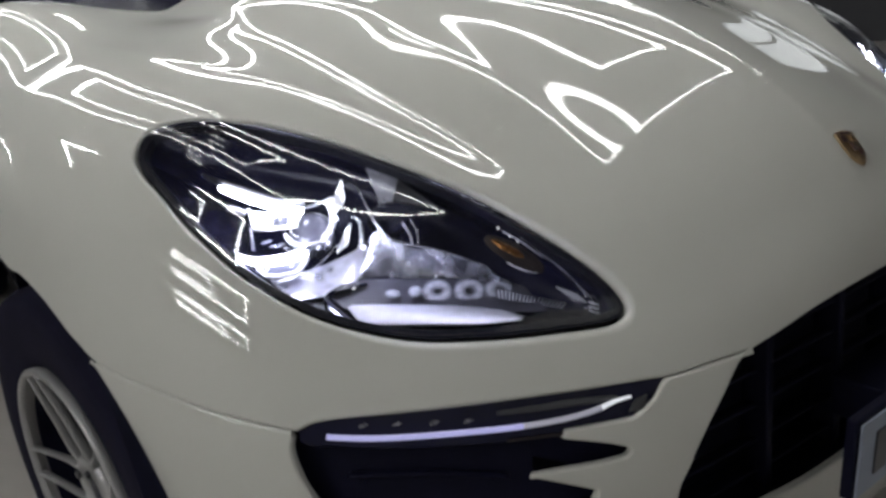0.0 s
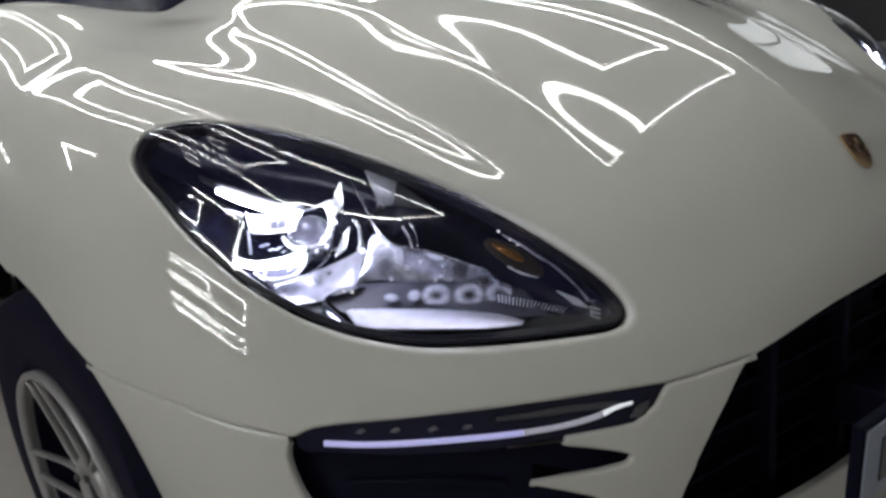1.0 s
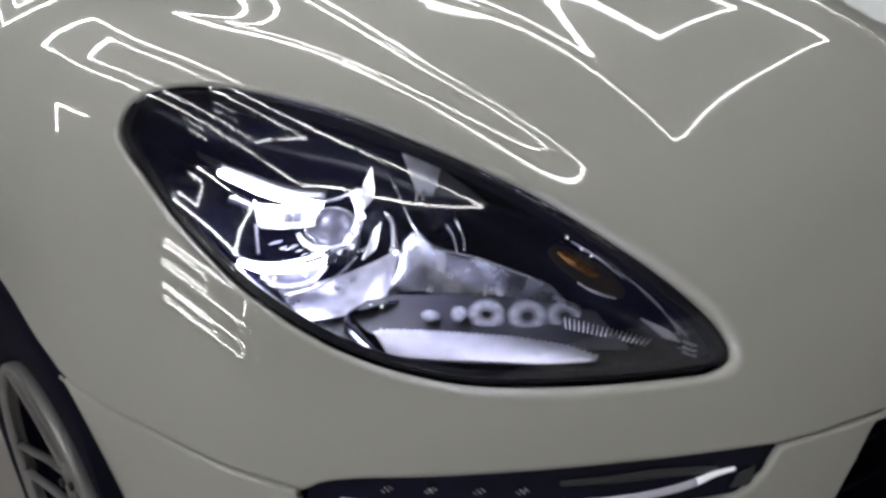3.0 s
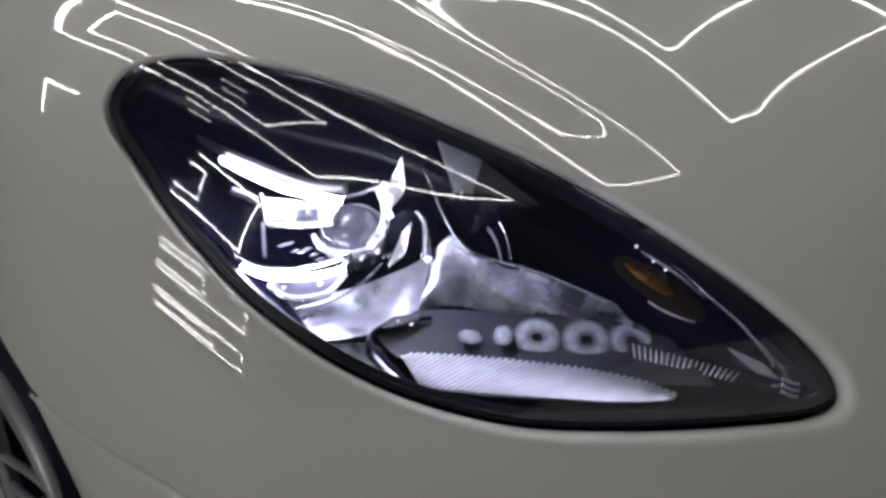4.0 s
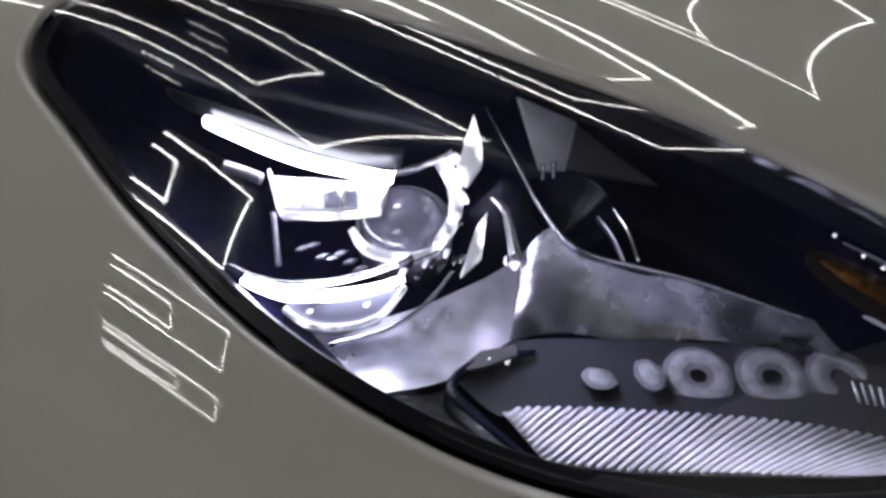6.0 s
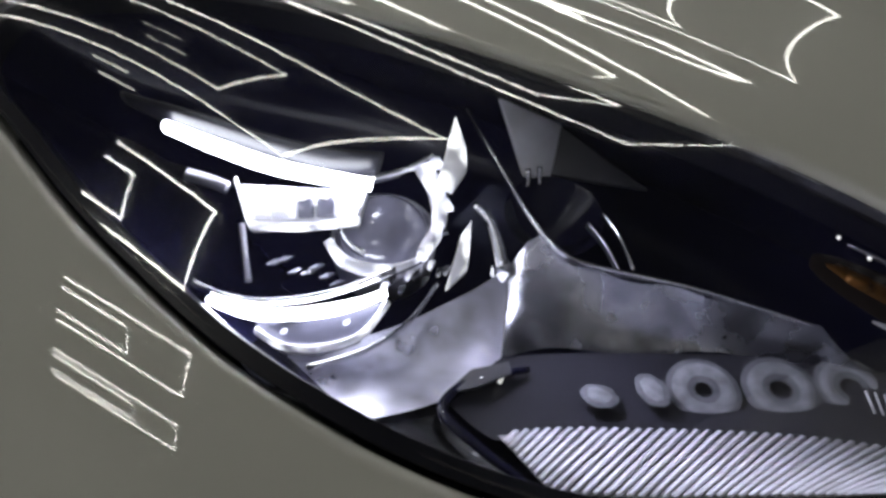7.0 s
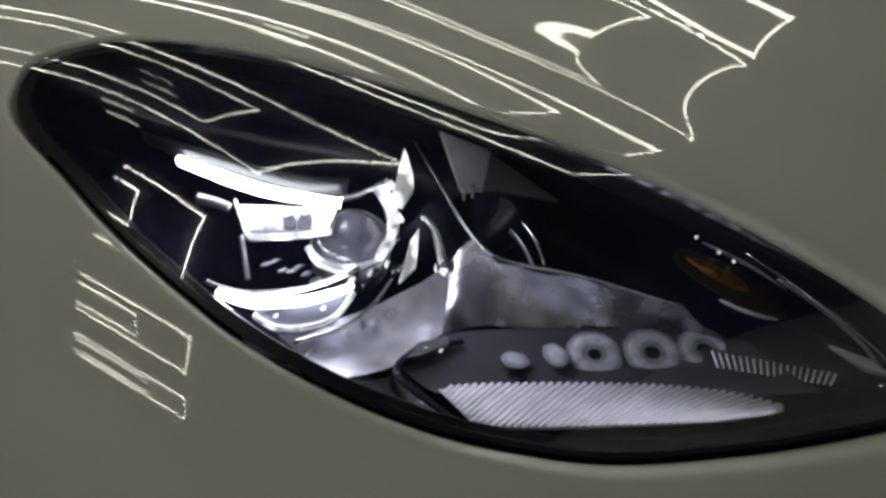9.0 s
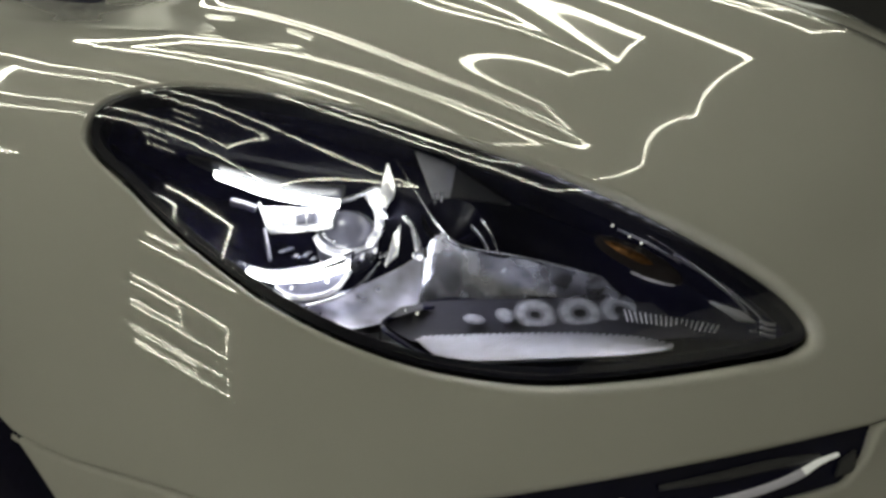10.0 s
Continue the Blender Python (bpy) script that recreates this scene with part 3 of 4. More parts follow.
# ---------------------------------------------------------------- grille
g_half = np.vstack([GRILLE_TOP[::-1][:-1], GRILLE_SIDE[:-1], GRILLE_LOW])
g_line = even(np.vstack([g_half, mirror(g_half)[1:-1]]), 0.006)
grille = skin_part("grille", sheet(inset(g_line, -0.05), 0.02, depth=0.075), MATT_BLACK, car, "matt black front grille with slats")
for z in (0.645, 0.602, 0.556, 0.506, 0.46):
    wide = 0.30 + (0.65 - z) * 0.55
    part("slat", sweep([(x, 0.118 + 0.12 * x * x, z) for x in np.linspace(-wide, wide, 13)], 0.030, 0.007, (0, 0.35, 1), square=3), MATT_BLACK, grille)
part("grille_tray", box(-0.42, 0.42, 0.085, 0.30, 0.425, 0.437, 0.002), MATT_BLACK, grille)
for x in (-0.228, -0.07, 0.07, 0.228):
    part("upright", box(x - 0.007, x + 0.007, 0.098, 0.135, 0.44, 0.665, 0.002), MATT_BLACK, grille)

# ---------------------------------------------------------------- number plate
plate = part("number_plate", slab([(-0.22, -0.008, 0.474), (0.22, -0.008, 0.474), (0.22, -0.013, 0.574), (-0.22, -0.013, 0.574)], 0.003, 0.001), PLATE, car, "blue grey number plate in a black holder", False)
part("plate_holder", slab([(-0.224, -0.003, 0.470), (0.224, -0.003, 0.470), (0.224, -0.0085, 0.578), (-0.224, -0.0085, 0.578)], 0.014, 0.003), MATT_BLACK, plate, smooth=False)
part("holder_bracket", box(-0.09, 0.09, 0.012, 0.10, 0.49, 0.55, 0.004), MATT_BLACK, plate, smooth=False)
for k in range(7):
    x = -0.168 + k * 0.055 + (0.006 if k > 1 else -0.006)
    part("plate_bar", slab([(x - 0.014, -0.0113, 0.495), (x + 0.014, -0.0113, 0.495), (x + 0.014, -0.0142, 0.553), (x - 0.014, -0.0142, 0.553)], 0.003, 0.0006), DARK_GREY, plate, smooth=False)

# ---------------------------------------------------------------- crest on the bonnet
c = lift([(0.014, -0.1115)])[0]
n = normal_at(lift([(0.014, -0.1115)]))[0]
up = Vector((0, 1, 0)) - Vector(n) * n[1]
up.normalize()
rt = up.cross(Vector(n)).normalized()
shape = [(x * 0.78, y * 0.78) for x, y in [(0, 0.036), (0.018, 0.034), (0.028, 0.031), (0.028, 0.0), (0.024, -0.016), (0.013, -0.029), (0, -0.036), (-0.013, -0.029), (-0.024, -0.016), (-0.028, 0.0), (-0.028, 0.031), (-0.018, 0.034)]]
crest = part("crest", slab([Vector(c) + Vector(n) * 0.003 + rt * x + up * y for x, y in shape], 0.006, 0.0012, -Vector(n)), GOLD, car, "small gold and dark shield badge")
for x, y, w, h, mat in ((0, 0.002, 0.009, 0.012, BROWN), (-0.014, 0.018, 0.010, 0.008, BROWN), (0.014, -0.010, 0.008, 0.009, BROWN), (0.014, 0.018, 0.010, 0.008, GOLD), (0, 0.029, 0.02, 0.003, BROWN)):
    q = Vector(c) + Vector(n) * 0.0045 + rt * x * 0.75 + up * y * 0.78
    part("shield_field", slab([q + rt * w * 0.72 * i + up * h * 0.78 * j for i, j in ((-0.8, -0.8), (0.8, -0.8), (0.8, 0.8), (-0.8, 0.8))], 0.003, 0.0006, -Vector(n)), mat, crest)

# ---------------------------------------------------------------- headlamp
lc = lamp_line.mean(0)
OUT = Vector(normal_at(lift([lc]))[0])
IN = -OUT
bowl = bmesh.new()
rings = []
for f, d in ((0.99, 0.006), (0.985, 0.03), (0.96, 0.06), (0.88, 0.085), (0.6, 0.10), (0.25, 0.106)):
    rings.append([bowl.verts.new(p) for p in lift(lc + (lamp_line - lc) * f, d)])
for a, b in zip(rings, rings[1:]):
    for k in range(len(a)):
        bowl.faces.new((a[k], a[(k + 1) % len(a)], b[(k + 1) % len(a)], b[k]))
bowl.faces.new(rings[-1])
bmesh.ops.recalc_face_normals(bowl, faces=bowl.faces)
bmesh.ops.reverse_faces(bowl, faces=bowl.faces)
lamp = part("headlamp", bowl, GLOSS_BLACK, car, "lit headlamp with dark housing and chrome reflectors")
cover = skin_part("cover", sheet(inset(lamp_line, 0.0030), 0.0032, depth=0.0025, lip=0.008, roll=0.0012, shape=cover_skin), COVER, lamp, "clear curved cover")
cover.visible_shadow = False
t = np.roll(lamp_line, -1, 0) - lamp_line
low = np.clip((lc[1] - lamp_line[:, 1]) * 6 + (lamp_line[:, 0] - lc[0]) * 2.5, 0, 1)
seal_in = inset(lamp_line, 0.0046 + 0.0012 * low)
skin_part("seal", sheet(inset(lamp_line, 0.0006), 0.006, depth=0.0055, lip=0.012, roll=0.0008, holes=[seal_in]), SEAL, lamp, "black rubber and painted border")


def bar(name, pts, wide, thick, mat, label="", taper=None, square=2.4, up=None, n=6):
    return part(name, sweep(spline(pts, n), wide, thick, OUT if up is None else up, taper, square=square), mat, lamp, label)


def chip(name, pts, thick, mat, bevel=0.001, label=""):
    return part(name, slab(pts, thick, bevel, IN), mat, lamp, label)


# upper module: brow strip, box reflector, round projector lens and its bright surround
bar("brow_light", [(-0.71, 0.52, 0.895), (-0.696, 0.499, 0.885), (-0.678, 0.476, 0.874), (-0.657, 0.458, 0.866), (-0.641, 0.447, 0.861)], 0.0058, 0.010, LED, "glowing white brow strip", lambda u: 0.75 + 0.25 * min(1, u * 3) - 0.25 * u * u, square=3.0)
bar("brow_shroud", [(-0.718, 0.549, 0.909), (-0.708, 0.525, 0.901), (-0.692, 0.499, 0.892), (-0.674, 0.475, 0.882), (-0.655, 0.458, 0.8745), (-0.634, 0.448, 0.870)], 0.004, 0.016, SHELF, "", lambda u: 0.5 + 0.5 * min(1, u * 4))
bar("brow_lip", [(-0.716, 0.546, 0.906), (-0.704, 0.522, 0.896), (-0.690, 0.500, 0.8885), (-0.672, 0.476, 0.879)], 0.0016, 0.004, SATIN)
chip("box_back", [(-0.691, 0.487, 0.867), (-0.697, 0.468, 0.850), (-0.652, 0.444, 0.846), (-0.640, 0.452, 0.858)], 0.007, FROST, 0.0015, "bright square reflector")
for u0, u1, mat in ((0.0, 0.20, BLADE_GLOW), (0.22, 0.42, SOFT_GLOW), (0.45, 0.60, COOL_GLASS), (0.62, 0.80, COOL_GLASS), (0.84, 1.0, LED)):
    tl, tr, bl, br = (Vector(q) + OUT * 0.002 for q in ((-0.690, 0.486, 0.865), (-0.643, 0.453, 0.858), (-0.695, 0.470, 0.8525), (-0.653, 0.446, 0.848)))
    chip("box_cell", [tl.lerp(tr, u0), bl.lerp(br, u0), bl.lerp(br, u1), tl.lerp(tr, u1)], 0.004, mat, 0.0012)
bar("box_light", [(-0.697, 0.469, 0.850), (-0.675, 0.456, 0.8462), (-0.652, 0.444, 0.846)], 0.0020, 0.006, BLADE_GLOW, square=3)
bar("box_light", [(-0.6915, 0.488, 0.868), (-0.6945, 0.478, 0.859), (-0.697, 0.469, 0.851)], 0.0018, 0.006, BLADE_GLOW, square=3)
# facets emit a little, to imitate glints inside the box
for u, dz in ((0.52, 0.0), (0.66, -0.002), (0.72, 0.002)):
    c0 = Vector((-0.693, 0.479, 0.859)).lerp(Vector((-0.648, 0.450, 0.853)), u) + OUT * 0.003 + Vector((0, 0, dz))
    chip("box_facet", [c0 + Vector((0.003, -0.001, 0.001)), c0 + Vector((0, 0, -0.0016)), c0 - Vector((0.003, -0.001, 0)), c0 + Vector((0, 0, 0.0014))], 0.002, CHROME_GLOW, 0.0004)
bar("box_post", [(-0.700, 0.470, 0.851), (-0.704, 0.462, 0.838), (-0.707, 0.456, 0.828)], 0.003, 0.004, SATIN)
bar("box_tray", [(-0.712, 0.497, 0.874), (-0.704, 0.490, 0.870), (-0.698, 0.484, 0.866)], 0.006, 0.006, SATIN)
ball = bmesh.new()
bmesh.ops.create_uvsphere(ball, u_segments=40, v_segments=24, radius=0.0235)
bmesh.ops.translate(ball, vec=Vector((-0.634, 0.449, 0.842)) + IN * 0.018, verts=ball.verts)
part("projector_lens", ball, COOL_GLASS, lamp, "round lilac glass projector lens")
cup = Matrix.Translation(Vector((-0.634, 0.449, 0.842)) + IN * 0.016) @ OUT.to_track_quat("X", "Z").to_matrix().to_4x4()
part("projector_ring", lathe([(-0.02, 0.0238), (0.000, 0.0245), (0.004, 0.0255), (0.002, 0.027), (-0.02, 0.026)], cup, 40), SATIN, lamp)
# surround and lens edge are reflectors; their shine is put in as emission
bar("crescent", [(-0.604, 0.456, 0.862), (-0.604, 0.445, 0.851), (-0.614, 0.432, 0.837), (-0.631, 0.425, 0.827)], 0.0085, 0.012, SOFT_GLOW, "faceted reflector surround given a glow", lambda u: 1 - 0.5 * abs(u - 0.4), square=3)
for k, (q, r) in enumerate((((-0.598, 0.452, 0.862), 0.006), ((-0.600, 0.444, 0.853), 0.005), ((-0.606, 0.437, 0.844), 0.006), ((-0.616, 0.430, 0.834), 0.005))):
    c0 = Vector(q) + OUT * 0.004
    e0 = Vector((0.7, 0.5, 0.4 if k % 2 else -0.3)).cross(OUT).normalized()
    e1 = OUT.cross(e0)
    chip("facet", [c0 + e0 * r, c0 + e1 * r * 0.6, c0 - e0 * r * 0.8, c0 - e1 * r * 0.7], 0.004, CHROME if k % 2 else SOFT_GLOW, 0.0008)
bar("lens_arc", [(-0.669, 0.447, 0.840), (-0.665, 0.442, 0.830), (-0.657, 0.434, 0.825), (-0.645, 0.428, 0.8235), (-0.628, 0.425, 0.826)], 0.0055, 0.008, SOFT_GLOW, "curved reflector edge given a glow", lambda u: 0.35 + 0.65 * math.sin(math.pi * min(1, 0.15 + u * 0.9)))
bar("lens_arc", [(-0.662, 0.447, 0.845), (-0.660, 0.444, 0.837), (-0.655, 0.438, 0.831)], 0.0030, 0.006, CHROME, "", lambda u: 0.4 + 0.6 * u)
chip("blade_light", [(-0.581, 0.453, 0.886), (-0.601, 0.439, 0.870), (-0.613, 0.431, 0.860), (-0.609, 0.425, 0.856), (-0.594, 0.431, 0.863), (-0.588, 0.438, 0.872)], 0.006, BLADE_GLOW, 0.0008, "glowing blade-shaped strip")
bar("lens_brow", [(-0.637, 0.453, 0.862), (-0.62, 0.451, 0.863), (-0.601, 0.45, 0.867)], 0.003, 0.006, CHROME)
# lower module
bar("lower_light", [(-0.723, 0.467, 0.821), (-0.71, 0.452, 0.814), (-0.69, 0.437, 0.812), (-0.671, 0.427, 0.813), (-0.656, 0.421, 0.816)], 0.0037, 0.010, LED, "glowing white lower strip", lambda u: 0.6 + 0.4 * math.sin(math.pi * u))
bar("lower_lid", [(-0.726, 0.475, 0.828), (-0.712, 0.456, 0.820), (-0.69, 0.440, 0.818), (-0.668, 0.430, 0.820), (-0.648, 0.424, 0.824)], 0.003, 0.006, CHROME)
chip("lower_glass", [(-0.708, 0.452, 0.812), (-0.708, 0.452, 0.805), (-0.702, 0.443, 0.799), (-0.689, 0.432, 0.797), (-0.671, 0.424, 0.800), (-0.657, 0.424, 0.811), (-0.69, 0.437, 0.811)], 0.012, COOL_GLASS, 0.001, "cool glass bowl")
bar("lower_rim", [(-0.709, 0.452, 0.806), (-0.702, 0.442, 0.7985), (-0.689, 0.431, 0.7962), (-0.671, 0.423, 0.799), (-0.655, 0.422, 0.811)], 0.0028, 0.006, SOFT_GLOW)
# emissive chips stand in for highlight spots on the glass bowl
for q in ((-0.700, 0.4415, 0.804), (-0.676, 0.426, 0.805), (-0.690, 0.4305, 0.7945)):
    c0 = Vector(q) + OUT * 0.003
    chip("led_bead", [c0 + Vector((0.0022, 0, 0.0004)), c0 + Vector((0, 0, -0.0012)), c0 - Vector((0.0025, 0, 0)), c0 + Vector((0, 0, 0.0014))], 0.002, SOFT_GLOW, 0.0006)
bar("corner_light", [(-0.731, 0.455, 0.822), (-0.726, 0.444, 0.813)], 0.005, 0.005, LED, n=3)
bar("floor_trim", [(-0.700, 0.424, 0.7925), (-0.672, 0.418, 0.7935), (-0.645, 0.420, 0.799), (-0.620, 0.430, 0.807)], 0.002, 0.004, CHROME)
# facets modelled as glints; every third one emits
for k in range(9):
    u = k / 8
    c0 = Vector((-0.655, 0.425, 0.818)).lerp(Vector((-0.612, 0.432, 0.815)), u) + Vector((0, 0, 0.004 * math.sin(k * 2.3)))
    chip("glint_facet", [c0 + Vector((0.004, 0, 0.001)), c0 + Vector((0, 0, -0.003)), c0 - Vector((0.003, 0.002, 0)), c0 + Vector((0, 0, 0.002))], 0.003, CHROME if k % 3 else SOFT_GLOW, 0.0005)
for k in range(7):
    c0 = Vector((-0.690, 0.462, 0.838)).lerp(Vector((-0.665, 0.448, 0.826)), k / 6) + IN * 0.01 + Vector((0, 0, 0.003 * math.sin(k * 1.9)))
    chip("cavity_facet", [c0 + Vector((0.005, 0, 0)), c0 + Vector((0, 0, -0.0012)), c0 - Vector((0.005, 0, 0)), c0 + Vector((0, 0, 0.0012))], 0.002, SATIN, 0.0004)
# chrome fins; emission on the first and on the lower end imitates shine
chip("fin", [(-0.615, 0.429, 0.805), (-0.598, 0.431, 0.811), (-0.581, 0.445, 0.831), (-0.593, 0.441, 0.825)], 0.006, BLADE_GLOW, 0.0008, "chrome fin given a glow")
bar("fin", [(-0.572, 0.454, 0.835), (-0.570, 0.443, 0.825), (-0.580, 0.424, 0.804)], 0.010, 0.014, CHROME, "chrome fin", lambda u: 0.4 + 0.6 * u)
chip("fin_light", [(-0.575, 0.434, 0.813), (-0.584, 0.429, 0.806), (-0.583, 0.421, 0.801), (-0.573, 0.424, 0.805)], 0.006, SOFT_GLOW)
# trim line, side cup, shards
bar("chrome_line", [(-0.560, 0.470, 0.886), (-0.560, 0.442, 0.852), (-0.561, 0.419, 0.828), (-0.558, 0.402, 0.813), (-0.549, 0.389, 0.806), (-0.530, 0.366, 0.799), (-0.515, 0.345, 0.793), (-0.493, 0.300, 0.780)], 0.003, 0.006, CHROME, "thin chrome trim line", lambda u: 0.4 + 0.7 * math.sin(math.pi * u))
bar("cup_ring", [(-0.518, 0.409, 0.824), (-0.519, 0.396, 0.812), (-0.527, 0.381, 0.799)], 0.0022, 0.006, CHROME)
bar("cup_ring", [(-0.527, 0.412, 0.820), (-0.527, 0.400, 0.810), (-0.533, 0.386, 0.800)], 0.0016, 0.005, SATIN)
cupm = Matrix.Translation(Vector((-0.540, 0.420, 0.836)) + IN * 0.02) @ OUT.to_track_quat("X", "Z").to_matrix().to_4x4()
part("side_cup", lathe([(-0.02, 0.004), (-0.012, 0.018), (0.004, 0.026), (0.006, 0.028)], cupm, 32), GLOSS_BLACK, lamp)
for q in ((-0.538, 0.445, 0.845), (-0.531, 0.443, 0.845)):
    bar("small_bulb", [Vector(q) + Vector((0, 0, 0.005)), Vector(q), Vector(q) - Vector((0.002, 0.001, 0.005))], 0.003, 0.004, CHROME, n=3)
chip("shard_plate", [(-0.538, 0.466, 0.889), (-0.529, 0.459, 0.844), (-0.516, 0.449, 0.84), (-0.502, 0.452, 0.869)], 0.003, SHARD, 0.0008, "pale frosted shard")
# darker triangle puts the plate's shading into colour
chip("shard_tail", [(-0.502, 0.452, 0.867), (-0.516, 0.449, 0.842), (-0.472, 0.413, 0.829)], 0.003, DARK_GREY, 0.0008)
# reflector floor, dark shelf with modelled ring reflections, ribbed foot
part("silver_floor", ruled([(-0.728, 0.452, 0.815), (-0.71, 0.46, 0.797), (-0.66, 0.44, 0.79), (-0.613, 0.431, 0.795), (-0.575, 0.425, 0.806)], [(-0.722, 0.425, 0.796), (-0.717, 0.417, 0.789), (-0.697, 0.392, 0.777), (-0.654, 0.386, 0.773), (-0.61, 0.396, 0.774)], 48, 14, sag=-0.004, wave=0.002), FLOOR_SILVER, lamp, "satin silver reflector floor")
part("reflector_slope", ruled([(-0.575, 0.425, 0.806), (-0.560, 0.415, 0.822), (-0.548, 0.388, 0.804), (-0.515, 0.345, 0.791), (-0.490, 0.298, 0.778)], [(-0.61, 0.396, 0.774), (-0.585, 0.393, 0.770), (-0.545, 0.365, 0.764), (-0.495, 0.325, 0.757), (-0.46, 0.27, 0.752)], 64, 16, sag=-0.006, wave=0.0045), SLOPE, lamp)
part("dark_shelf", ruled([(-0.654, 0.386, 0.773), (-0.61, 0.396, 0.774), (-0.545, 0.365, 0.764), (-0.495, 0.325, 0.757), (-0.46, 0.27, 0.752)], [(-0.648, 0.36, 0.760), (-0.612, 0.345, 0.754), (-0.547, 0.289, 0.746), (-0.513, 0.25, 0.740), (-0.47, 0.215, 0.737)], sag=-0.002), SHELF, lamp)
bar("shelf_edge", [(-0.655, 0.329, 0.753), (-0.660, 0.36, 0.764), (-0.660, 0.380, 0.772), (-0.636, 0.388, 0.774), (-0.605, 0.382, 0.771)], 0.0055, 0.006, GLOSS_BLACK, "gloss black hooked edge", lambda u: 0.55 + 0.45 * math.sin(math.pi * u))
# grey chip standing in for a reflection above the hooked edge
chip("edge_plate", [(-0.654, 0.386, 0.776), (-0.640, 0.380, 0.7755), (-0.617, 0.381, 0.774), (-0.612, 0.388, 0.776), (-0.632, 0.392, 0.778)], 0.003, DARK_GREY, 0.0008)
# emissive chips stand in for glints on the black hook
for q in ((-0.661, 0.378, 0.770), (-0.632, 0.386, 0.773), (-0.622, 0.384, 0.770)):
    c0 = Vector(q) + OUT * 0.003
    chip("edge_bead", [c0 + Vector((0.002, 0, 0)), c0 + Vector((0, 0, -0.002)), c0 - Vector((0.002, 0, 0)), c0 + Vector((0, 0, 0.002))], 0.002, CHROME_GLOW, 0.0004)
def low_dome(name, at, along_to, half_w, rise, mat, facing, wobble=0.0, seed=0):
    """A soft, low swelling between two places."""
    rnd = random.Random(seed)
    a, b = Vector(at), Vector(along_to)
    n = Vector(facing).normalized()
    e = (b - a) / 2
    w = n.cross(e).normalized() * half_w
    c = (a + b) / 2
    bm = bmesh.new()
    ring_sizes = [(math.cos(q), math.sin(q)) for q in (0.0, 0.35, 0.75, 1.15)]
    off = [1 + wobble * rnd.uniform(-1, 1) for _ in range(18)]
    loops = [[bm.verts.new(c + (e * math.cos(k * math.pi / 9) + w * math.sin(k * math.pi / 9)) * r * off[k] + n * rise * h) for k in range(18)] for r, h in ring_sizes]
    top = bm.verts.new(c + n * rise)
    for p, q in zip(loops, loops[1:]):
        for k in range(18):
            bm.faces.new((p[k], p[(k + 1) % 18], q[(k + 1) % 18], q[k]))
    for k in range(18):
        bm.faces.new((loops[-1][k], loops[-1][(k + 1) % 18], top))
    bmesh.ops.recalc_face_normals(bm, faces=bm.faces)
    return part(name, bm, mat, lamp)


UPISH = OUT + Vector((0, 0, 0.35))
part("lower_floor", ruled([(-0.719, 0.428, 0.793), (-0.694, 0.396, 0.774), (-0.672, 0.392, 0.772), (-0.655, 0.388, 0.769)], [(-0.709, 0.402, 0.777), (-0.687, 0.368, 0.760), (-0.667, 0.348, 0.753), (-0.652, 0.335, 0.750)], 40, 10, sag=-0.003, wave=0.0035), SLOPE, lamp)
# modelled glints on the floor; the first one emits
low_dome("floor_glint", (-0.6974, 0.3868, 0.7795), (-0.6923, 0.3780, 0.7745), 0.0012, 0.002, CHROME_GLOW, UPISH, 0.2, 51)
low_dome("floor_glint", (-0.6882, 0.3724, 0.7722), (-0.6802, 0.3625, 0.7687), 0.0010, 0.002, CHROME, UPISH, 0.2, 52)
low_dome("floor_glint", (-0.6847, 0.3648, 0.7669), (-0.6745, 0.3534, 0.7634), 0.0012, 0.002, CHROME, UPISH, 0.2, 53)
# rings and blobs are the projectors' reflections, modelled as pale relief
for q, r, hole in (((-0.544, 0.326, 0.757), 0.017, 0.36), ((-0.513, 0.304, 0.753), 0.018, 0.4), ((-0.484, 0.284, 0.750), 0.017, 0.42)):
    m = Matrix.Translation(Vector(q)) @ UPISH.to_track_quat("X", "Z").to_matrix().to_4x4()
    ring = part("embossed_ring", lathe([(-0.0006, r * (hole - 0.1)), (-0.0001, r * (hole + 0.1)), (0.0001, r * (hole + 1) / 2), (-0.0001, r * 0.92), (-0.0006, r * 1.06)], m, 40), RING_REFLECTION_DIM, lamp)
    part("ring_crown", lathe([(-0.0002, r * (hole + 0.08)), (0.0003, r * (hole + 0.2)), (0.0005, r * (hole + 1) / 2), (0.0003, r * 0.82), (-0.0002, r * 0.92)], m, 40), RING_REFLECTION, ring)
low_dome("ring_blob", (-0.597, 0.345, 0.7612), (-0.583, 0.357, 0.7632), 0.009, 0.0006, RING_REFLECTION_DIM, UPISH, 0.06, 11)
low_dome("ring_blob", (-0.595, 0.347, 0.7618), (-0.585, 0.355, 0.7632), 0.006, 0.0009, RING_REFLECTION, UPISH, 0.1, 13)
low_dome("ring_blob", (-0.575, 0.328, 0.7592), (-0.558, 0.350, 0.7622), 0.008, 0.0006, RING_REFLECTION_DIM, UPISH, 0.06, 12)
low_dome("ring_blob", (-0.573, 0.331, 0.7599), (-0.560, 0.347, 0.7622), 0.005, 0.0009, RING_REFLECTION, UPISH, 0.1, 14)
A = spline([(-0.646, 0.36, 0.763), (-0.612, 0.345, 0.757), (-0.547, 0.289, 0.749), (-0.513, 0.25, 0.743), (-0.500, 0.225, 0.738)], 12)
